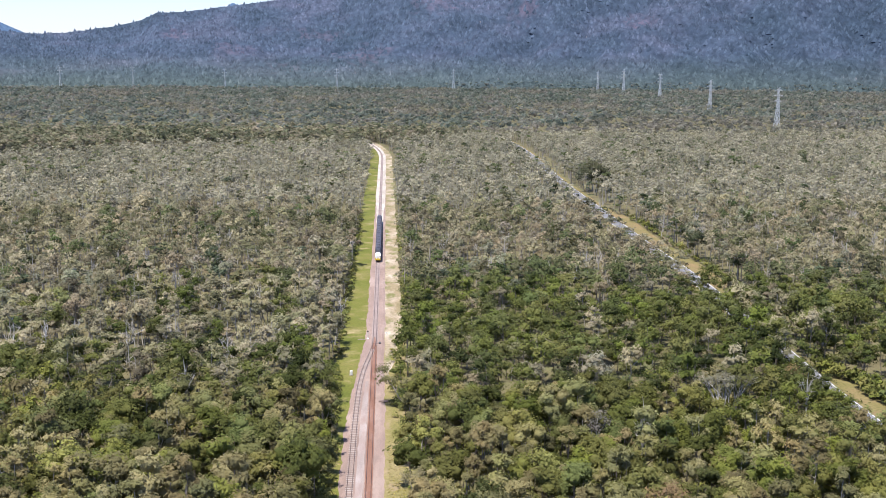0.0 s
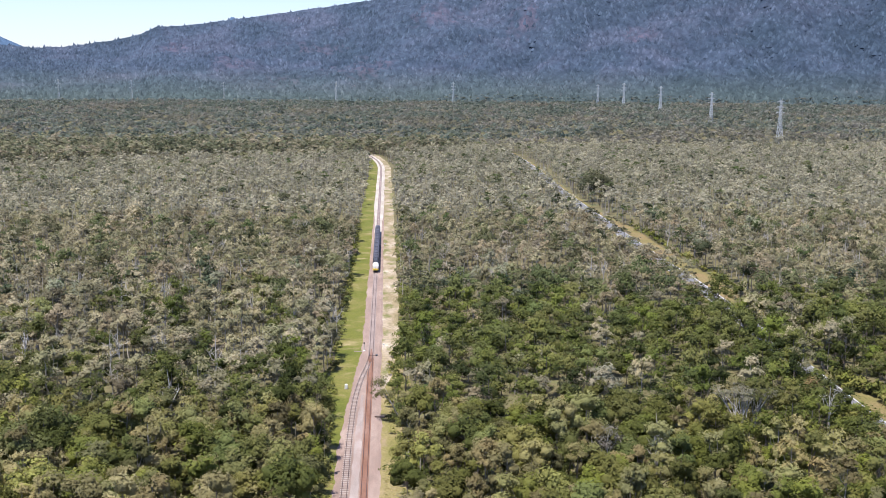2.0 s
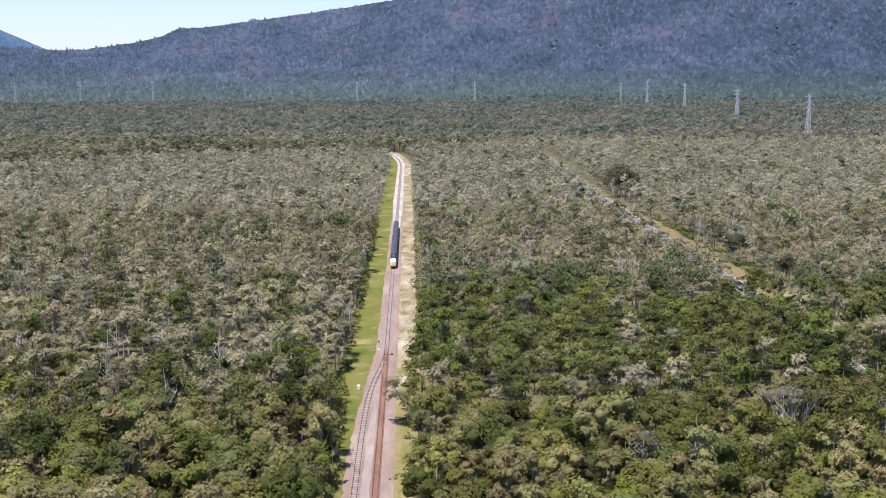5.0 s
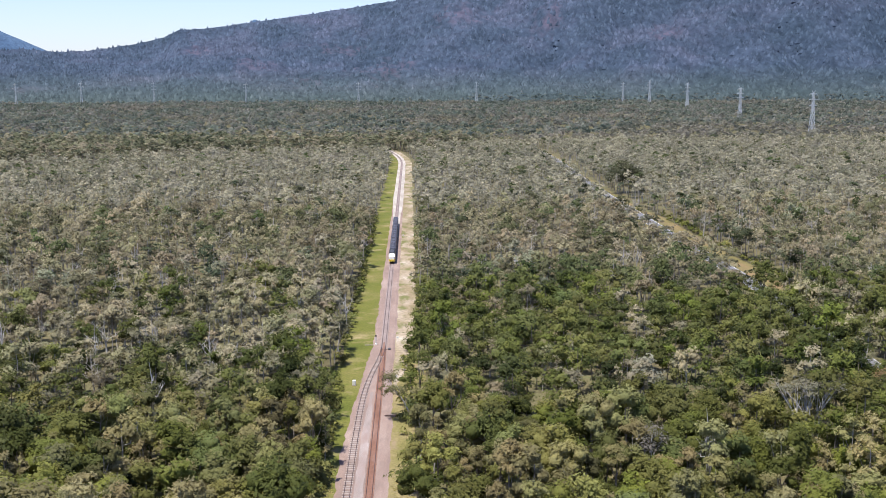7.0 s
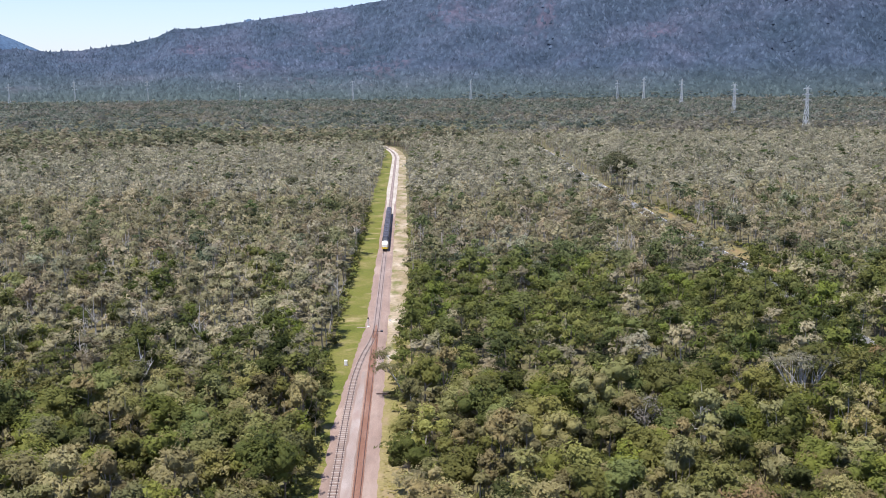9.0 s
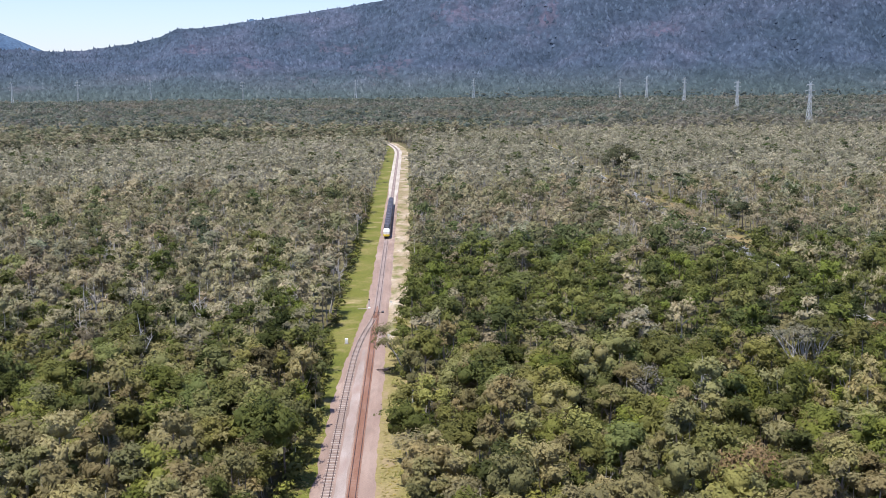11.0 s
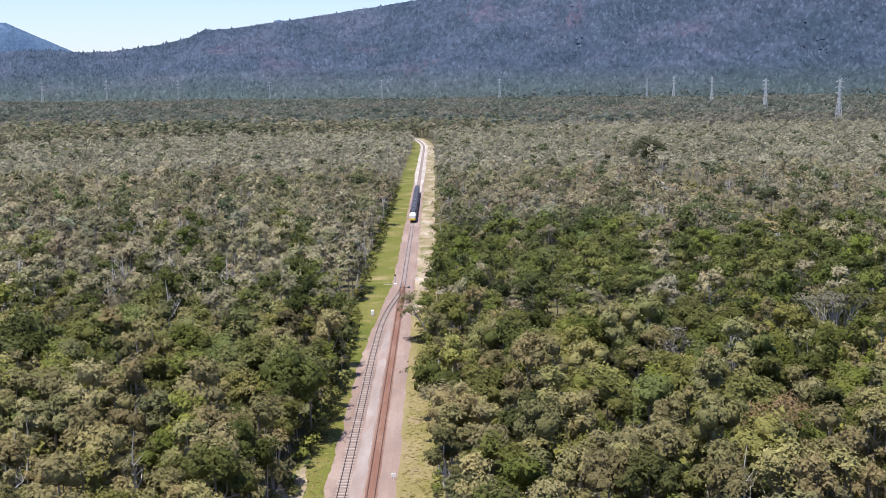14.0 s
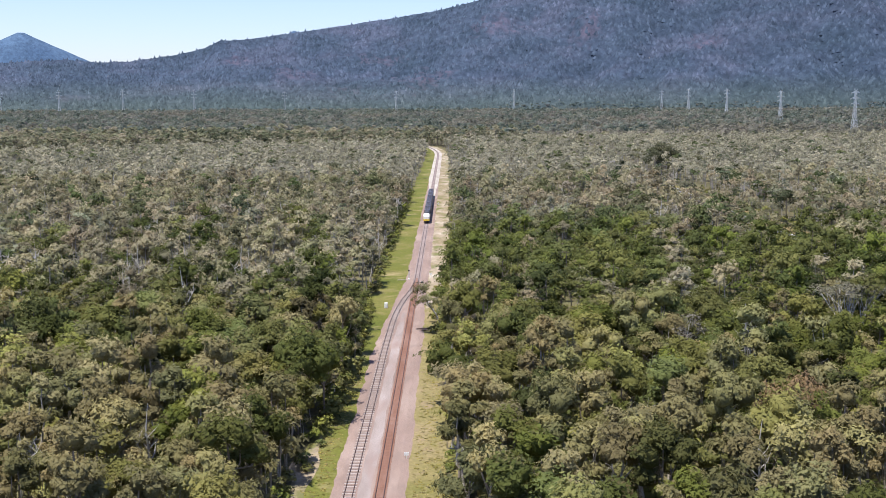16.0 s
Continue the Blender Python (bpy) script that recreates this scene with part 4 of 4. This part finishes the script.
forest("tall_forest", "taller dark green forest beyond the open woodland", tall_kinds, near_tall, wood_leaf_tall, bark_grey)
forest("dark_trees", "scattered larger dark green trees in the open woodland", tall_kinds, dark_at, deep_green, bark_grey)
forest("plain_forest", "distant dark green forest reaching to the mountain foot, tinted haze blue", last, [p for p in tall_at if p[1] >= 1340], hazy_plain_leaf, bark_grey)


# ---- undergrowth ----
bush_kinds = [((None, None), sprays(np.random.default_rng(400 + i), np.array([[0, 0, 0.9], [0.9, 0.2, 0.7], [-0.7, 0.5, 1.2], [0.1, -0.8, 0.6]]), np.array([0.9, 0.8, 0.8, 0.75]), 25, 0.42, 0.9, up=0.8, heart=np.array([0, 0, 0.2]))) for i in range(6)]
bushes = []
for y in np.arange(140, 640, 1.7):
    for x0, way in ((float(np.interp(y, [150, 180, 205, 235, 300, 640], [-10.6, -10.6, -8.8, -7.6, -9.9, -10.0])), -1), (float(np.interp(y, [150, 225, 240, 330, 345, 640], [8.6, 8.2, 5.4, 5.4, 9.6, 10.2])), 1)):
        if rng.random() < (0.7 if y < 198 else 0.85):
            bushes.append((x0 + way * rng.uniform(0.2, 3.0), y + rng.uniform(-0.8, 0.8), 0.0, rng.uniform(0.45, 1.15), rng.uniform(0.7, 1.6)))
for x, y in sites(140, 262, 7.4, rng, 0.5):
    bushes.append((x, y, 0.0, rng.uniform(1.2, 2.7), rng.uniform(0.8, 1.5)))
for y in np.arange(228, 306, 1.5):
    for side, way in ((-4.6, -1), (9.5 if 240 < y < 290 else 4.8, 1)):
        for k in range(2):
            bushes.append((float(road_x(y)) + side + way * rng.uniform(0, 4.0), y + rng.uniform(-0.8, 0.8), 0.0, rng.uniform(0.8, 2.0), rng.uniform(0.9, 2.0)))
for y in np.arange(384, 640, 4.5):
    bushes.append((float(road_x(y)) + 12.0 + rng.uniform(0, 2.5), y, 0.0, rng.uniform(0.9, 1.7), rng.uniform(0.9, 1.8)))
forest("undergrowth", "green bushes and saplings along the forest edge", bush_kinds, bushes, bush_leaf, bark_grey)

tuft_kinds = [((None, None), sprays(np.random.default_rng(430 + i), np.array([[0, 0, 0.08], [0.4, 0.25, 0.06]]), np.array([0.4, 0.35]), 10, 0.34, 0.5, outward=0.5, up=1.0, droop=1.5, heart=np.array([0, 0, -3.0]))) for i in range(5)]
tufts = []
for i in range(3000):
    y = 150 + 230 * rng.random() ** 1.3
    if rng.random() < 0.5:
        edge = float(np.interp(y, [150, 225, 240, 330, 345, 400], [8.8, 8.4, 5.6, 5.6, 9.6, 9.6]))
        if y > 238:
            continue
        x = rng.uniform(4.2, edge)
    else:
        wide_at = float(np.interp(y, [255, 335, 345], [6.7, 3.6, 3.2]))
        x = -wide_at - rng.random() ** 0.7 * (float(np.interp(y, [150, 180, 205, 235, 300, 400], [11, 11, 9.2, 7.6, 9, 9])) - wide_at + 0.5)
    if y > 240:
        continue
    tufts.append((x, y, 0.0, rng.uniform(0.3, 0.6), rng.uniform(0.2, 0.45)))
forest("grass_tufts", "yellow-green tufts of long grass on the verges", tuft_kinds, tufts, tuft_leaf, bark_grey)


# ---- power line ----
def tower(x, y, z, height, label="pale galvanised steel lattice transmission tower above the forest", fat=1.0, split=True):
    ob = thing("transmission_tower", label, "pylon", "power line towers", "", pose(x, y, z, 0, 0, 12))
    base, waist, neck = 3.7, 1.35, 1.1
    zw, top = height * 0.62, height * 0.95

    def half(h):
        return base + (waist - base) * h / zw if h < zw else waist + (neck - waist) * (h - zw) / (top - zw)

    for sx, sy in ((-1, -1), (1, -1), (1, 1), (-1, 1)):
        s = Soup()
        s.beam((sx * base, sy * base, 0), (sx * waist, sy * waist, zw), 0.42 * fat, 0.34 * fat)
        s.beam((sx * waist, sy * waist, zw), (sx * neck, sy * neck, top), 0.34 * fat, 0.26 * fat)
        part("leg", s.mesh("leg", steel_mat), ob)
    lev = [0, 0.16, 0.3, 0.42, 0.52, 0.62, 0.7, 0.78, 0.86, 0.95]
    for face in range(4):
        web = Soup()
        a, b = [((-1, -1), (1, -1)), ((1, -1), (1, 1)), ((1, 1), (-1, 1)), ((-1, 1), (-1, -1))][face]
        for l0, l1 in zip(lev, lev[1:]):
            h0, h1 = l0 * height, l1 * height
            w0, w1 = half(h0), half(h1)
            for p, q, w in (((a[0] * w0, a[1] * w0, h0), (b[0] * w1, b[1] * w1, h1), 0.2), ((b[0] * w0, b[1] * w0, h0), (a[0] * w1, a[1] * w1, h1), 0.2), ((a[0] * w1, a[1] * w1, h1), (b[0] * w1, b[1] * w1, h1), 0.18)):
                if split:
                    part("brace", Soup().beam(p, q, w * fat).mesh("brace", steel_mat), ob)
                else:
                    web.beam(p, q, w * fat)
        if not split:
            tagged(part("lattice", web.mesh("lattice", steel_mat), ob), kind="stuff")
    for k, reach in ((0.68, 6.6), (0.8, 7.4), (0.92, 6.2)):
        for sd in (-1, 1):
            s = Soup()
            h, w = k * height, half(k * height)
            tip = (sd * reach, 0, h + 0.3)
            for yy in (-w, w):
                s.beam((sd * w, yy, h), tip, 0.3 * fat)
                s.beam((sd * w, yy, h + 1.7), tip, 0.26 * fat)
            for u in (0.35, 0.65):
                s.beam((sd * (w + (reach - w) * u), 0, h), (sd * (w + (reach - w) * u), 0, h + 1.7 * (1 - u)), 0.16 * fat)
            arm = part("crossarm", s.mesh("crossarm", steel_mat), ob)
            ins = Soup()
            ins.beam(tip, (tip[0], 0, tip[2] - 2.6), 0.3 * fat, 0.2 * fat, 6)
            part("insulator", ins.mesh("insulator", plain_glass), arm)
    for sd in (-1, 1):
        s = Soup()
        s.beam((sd * neck, 0, top), (sd * 2.6, 0, height), 0.24 * fat)
        s.beam((-sd * neck * 0.2, 0, top), (sd * 2.6, 0, height), 0.2 * fat)
        part("earth_peak", s.mesh("earth_peak", steel_mat), ob)
    return ob


plain_glass = plain("insulator_glaze", (0.34, 0.36, 0.36), 0.3)
for x, y, top in ((562, 1474, 63), (623, 1987, 68), (683, 2589, 78), (713, 3126, 85)):
    z = float(ground_z(x, y))
    tower(x, y, z, top + 3.0 - z, fat=1.15 + (y - 1474) / 2600)
for b, e, r in ((-11.48, -0.0016, 3270), (-3.72, -0.0005, 3270), (2.59, -0.0005, 3270), (8.52, -0.0011, 3270), (13.2, 0.0005, 3270), (16.76, 0.0005, 3270), (19.85, -0.0005, 3270), (22.6, -0.0015, 3270)):
    x, y = polar(b, r)
    z = hill_z(b, r)
    tower(x, y, z, 89.6 + e * r - z, "distant grey lattice transmission tower below the mountain", fat=1.1, split=False)


# ---- train ----
roof_mat = plain("sooty_roof", (0.022, 0.022, 0.028), 0.55, 0.2, 0.6, 0.6)
car_roof = plain("carriage_roof", (0.085, 0.08, 0.1), 0.5, 0.2, 0.6, 0.25)
side_mat = plain("carriage_side", (0.12, 0.1, 0.14), 0.4, 0.3)
cab_white = plain("cab_white", (0.78, 0.77, 0.74), 0.35)
cab_yellow = plain("cab_yellow", (0.8, 0.58, 0.06), 0.35)
black_glass = plain("dark_glass", (0.015, 0.016, 0.02), 0.08)
under_mat = plain("underframe", (0.035, 0.033, 0.032), 0.8)
vent_mat = plain("roof_unit_grey", (0.06, 0.06, 0.07), 0.6, 0.2)
lamp_mat = plain("headlight_lens", (0.85, 0.85, 0.82), 0.15)


def shell(y0, y1, prof, inset0=0.0, inset1=0.0, rows_=2, drop0=0.0):
    """A body along y with a closed cross-section; the ends may draw in."""
    s = Soup()
    v, n = [], len(prof)
    steps = [(y0, inset0, drop0), (y0 + 0.5, inset0 * 0.35, drop0 * 0.4), (y0 + 1.6, 0, 0), (y1 - 1.0, 0, 0), (y1, inset1, 0)]
    for y, q, d in steps:
        v += [(x * (1 - q), y, z - d * max(0, (z - 1.2) / 2.6)) for x, z in prof]
    f = [(i * n + k, i * n + (k + 1) % n, (i + 1) * n + (k + 1) % n, (i + 1) * n + k) for i in range(len(steps) - 1) for k in range(n)]
    f += [tuple(range(n)), tuple(range(5 * n - 1, 4 * n - 1, -1))]
    return s.poly(v, f)


LOWER = [(-1.35, 0.95), (1.35, 0.95), (1.38, 1.6), (1.36, 3.05), (-1.36, 3.05), (-1.38, 1.6)]
UPPER = [(-1.37, 3.0), (1.37, 3.0), (1.3, 3.35), (1.0, 3.68), (0.5, 3.84), (-0.5, 3.84), (-1.0, 3.68), (-1.3, 3.35)]


def running_gear(ob, length):
    for by in (3.0, length - 3.0):
        s = Soup().box(-1.0, 1.0, by - 1.6, by + 1.6, 0.55, 0.9, 0.08)
        bogie = part("bogie", s.mesh("bogie", under_mat), ob)
        for wy in (by - 1.0, by + 1.0):
            w = Soup()
            for wx in (-0.6, 0.5):
                w.beam((wx, wy, 0.43), (wx + 0.1, wy, 0.43), 0.72, sides=14)
            w.beam((-0.6, wy, 0.43), (0.6, wy, 0.43), 0.14, sides=6)
            part("wheelset", w.mesh("wheelset", rail_mat), bogie)
    s = Soup().box(-1.1, 1.1, 5.2, length - 5.2, 0.5, 0.95, 0.06)
    part("underframe", s.mesh("underframe", under_mat), ob)


def carriage(length):
    ob = thing("train_carriage", "violet-grey roofed passenger carriage standing on the main line", "railway carriage", "carriages of the train")
    part("body", shell(0.25, length - 0.25, LOWER).mesh("body", side_mat), ob)
    part("roof", shell(0.25, length - 0.25, UPPER, 0.05, 0.05).mesh("roof", car_roof), ob, "violet-grey curved roof")
    for y in (4.0, length / 2, length - 4.0):
        part("roof_unit", Soup().box(-0.75, 0.75, y - 1.2, y + 1.2, 3.8, 4.0, 0.06).mesh("roof_unit", vent_mat), ob, "grey roof ventilation unit")
    for sx in (-1, 1):
        for k in range(7):
            y = 2.6 + k * (length - 5.2) / 6
            part("window", Soup().box(sx * 1.37 - 0.03, sx * 1.37 + 0.03, y - 0.75, y + 0.75, 1.95, 2.75, 0.01).mesh("window", black_glass), ob)
    part("gangway", Soup().box(-0.6, 0.6, -0.3, 0.3, 1.0, 3.1, 0.05).mesh("gangway", under_mat), ob)
    running_gear(ob, length)
    return ob


def power_car(length):
    ob = thing("train_power_car", "white and yellow nosed power car leading the train", "locomotive", "carriages of the train")
    part("body", shell(3.6, length - 0.25, LOWER).mesh("body", side_mat), ob)
    part("roof", shell(4.6, length - 0.25, UPPER, 0.05, 0.05).mesh("roof", roof_mat), ob, "sooty dark curved roof")
    part("nose", shell(0.0, 3.6, [(-1.35, 0.95), (1.35, 0.95), (1.38, 1.5), (1.38, 1.85), (-1.38, 1.85), (-1.38, 1.5)], 0.3, 0.0, drop0=0.1).mesh("nose", cab_yellow), ob, "bright yellow lower nose")
    part("cab_front", shell(0.12, 3.6, [(-1.38, 1.86), (1.38, 1.86), (1.37, 2.5), (1.36, 3.05), (-1.36, 3.05), (-1.37, 2.5)], 0.3, 0.0, drop0=0.3).mesh("cab_front", cab_white), ob, "white cab front")
    part("cab", shell(0.7, 4.6, UPPER, 0.3, 0.0, drop0=0.7).mesh("cab", cab_white), ob, "white cab roof")
    wind = Soup().poly([(-0.85, 0.42, 2.45), (0.85, 0.42, 2.45), (0.8, 1.05, 3.12), (-0.8, 1.05, 3.12), (-0.85, 0.62, 2.4), (0.85, 0.62, 2.4), (0.8, 1.25, 3.07), (-0.8, 1.25, 3.07)],
                       [(0, 1, 2, 3), (7, 6, 5, 4), (0, 4, 5, 1), (1, 5, 6, 2), (2, 6, 7, 3), (3, 7, 4, 0)])
    part("windscreen", wind.mesh("windscreen", black_glass), ob, "dark windscreen")
    for sx in (-0.62, 0.62):
        part("headlight", Soup().beam((sx, -0.06, 1.75), (sx, 0.1, 1.75), 0.26, sides=12).mesh("headlight", lamp_mat), ob)
    part("coupler", Soup().box(-0.2, 0.2, -0.45, 0.2, 0.75, 1.05, 0.04).mesh("coupler", under_mat), ob)
    for y in (7.0, 10.5, 14.0):
        part("roof_unit", Soup().box(-0.8, 0.8, y - 1.3, y + 1.3, 3.8, 4.05, 0.06).mesh("roof_unit", vent_mat), ob, "grey roof fan housing")
    running_gear(ob, length)
    return ob


TRAIN_Y, CAR = 478.0, 18.6
lead = power_car(CAR)
lead.matrix_basis = pose(0, TRAIN_Y, 0.41)
first = carriage(CAR)
first.matrix_basis = pose(0, TRAIN_Y + CAR, 0.41)
for k in range(2, 7):
    copy_thing(first, pose(0, TRAIN_Y + CAR * k, 0.41))


# ---- trackside ----
cab = thing("signal_cabinet", "white metal equipment cabinet on the grass verge", "cabinet", m=pose(-6.5, 298.5, 0))
part("body", Soup().box(-0.4, 0.4, -0.35, 0.35, 0.15, 1.35, 0.03).mesh("body", paint_white), cab)
part("door", Soup().box(-0.33, 0.33, -0.39, -0.352, 0.25, 1.25, 0.008).mesh("door", paint_white), cab)
part("plinth", Soup().box(-0.5, 0.5, -0.45, 0.45, -0.02, 0.16, 0.03).mesh("plinth", concrete), cab)

sig = thing("railway_signal", "signal post with round black head beside the points", "signal", m=pose(-2.3, 339.5, 0.1))
part("post", Soup().beam((0, 0, 0), (0, 0, 2.6), 0.14, sides=8).mesh("post", steel_mat), sig)
part("base", Soup().box(-0.35, 0.35, -0.35, 0.35, 0, 0.35, 0.04).mesh("base", paint_white), sig)
part("signal_head", Soup().beam((0, -0.1, 2.7), (0, 0.1, 2.7), 0.42, sides=16).mesh("signal_head", under_mat), sig)
part("ladder", Soup().beam((0.2, 0.2, 0.1), (0.2, 0.1, 2.4), 0.06).beam((-0.2, 0.2, 0.1), (-0.2, 0.1, 2.4), 0.06).mesh("ladder", steel_mat), sig)
tagged(new("cable_trough", Soup().box(-5.6, -2.7, 339.35, 339.7, 0, 0.14, 0.03).mesh("cable_trough", concrete)), "pale concrete cable trough across the grass", "trough")
pt = thing("points_machine", "grey points machine beside the switch rails", "points machine", m=pose(1.7, 333.5, 0.22))
part("body", Soup().box(-0.35, 0.35, -0.6, 0.6, 0, 0.4, 0.05).mesh("body", vent_mat), pt)
part("rod", Soup().box(-2.3, -0.35, -0.05, 0.05, 0.06, 0.12).mesh("rod", rail_mat), pt)


def marker(x, y, h, label):
    ob = thing("marker_post", label, "post", "trackside markers", "", pose(x, y, 0.02))
    part("post", Soup().beam((0, 0, 0), (0, 0, h), 0.12, sides=6).mesh("post", paint_white), ob)
    part("plate", Soup().box(-0.35, 0.35, -0.05, 0.05, h - 0.35, h + 0.15, 0.01).mesh("plate", paint_white), ob)


for x, y, h in ((2.9, 187.4, 0.8), (4.0, 302, 1.3), (3.9, 345, 1.0), (4.3, 560, 1.0)):
    marker(x, y, h, "short white trackside marker post with a plate")


def car(x, y, yaw):
    ob = thing("car", "dark sedan on the asphalt road", "car", m=pose(x, y, 0.035, 0, 0, yaw))
    body = Soup()
    prof = [(-2.2, 0.3), (2.2, 0.3), (2.25, 0.75), (1.1, 0.95), (0.5, 1.42), (-1.1, 1.45), (-1.8, 1.0), (-2.25, 0.9)]
    v = [(s * (0.88 if z < 1.2 else 0.68), y_, z) for s in (-1, 1) for y_, z in prof]
    n = len(prof)
    body.poly(v, [tuple(range(n)), tuple(range(2 * n - 1, n - 1, -1))] + [(k, n + k, n + (k + 1) % n, (k + 1) % n) for k in range(n)])
    part("body", body.mesh("body", plain("dark_car_paint", (0.03, 0.035, 0.04), 0.25, 0.3)), ob)
    part("windscreen", Soup().poly([(-0.72, 1.12, 0.98), (0.72, 1.12, 0.98), (0.62, 0.55, 1.43), (-0.62, 0.55, 1.43)], [(0, 1, 2, 3)]).mesh("windscreen", black_glass), ob)
    for wx in (-0.9, 0.7):
        for wy in (-1.35, 1.4):
            wheel = part("wheel", Soup().beam((wx, wy, 0.32), (wx + 0.2, wy, 0.32), 0.54, sides=14).mesh("wheel", under_mat), ob)
            part("rim", Soup().beam((wx - 0.01 if wx < 0 else wx + 0.2, wy, 0.32), (wx if wx < 0 else wx + 0.21, wy, 0.32), 0.3, sides=10).mesh("rim", steel_mat), wheel)


car(float(road_x(735)) - 1.7, 735, 178)

pile = thing("sleeper_pile", "few old dark and pale timber sleepers lying beside the main line", "timber pile", m=pose(3.0, 272.5, 0.22, 0, 0, 4))
for dx, dy, dz, mat, label in ((0.0, -0.35, 0.0, timber, "weathered timber sleeper"), (0.2, 0.15, 0.0, concrete, "pale sleeper"), (-0.1, 0.55, 0.0, timber, "weathered timber sleeper"), (0.1, -0.05, 0.17, rail_mat, "dark timber sleeper")):
    part("sleeper", Soup().box(-1.2 + dx, 1.2 + dx, dy - 0.13, dy + 0.13, dz, dz + 0.17, 0.015).mesh("sleeper", mat), pile, label)
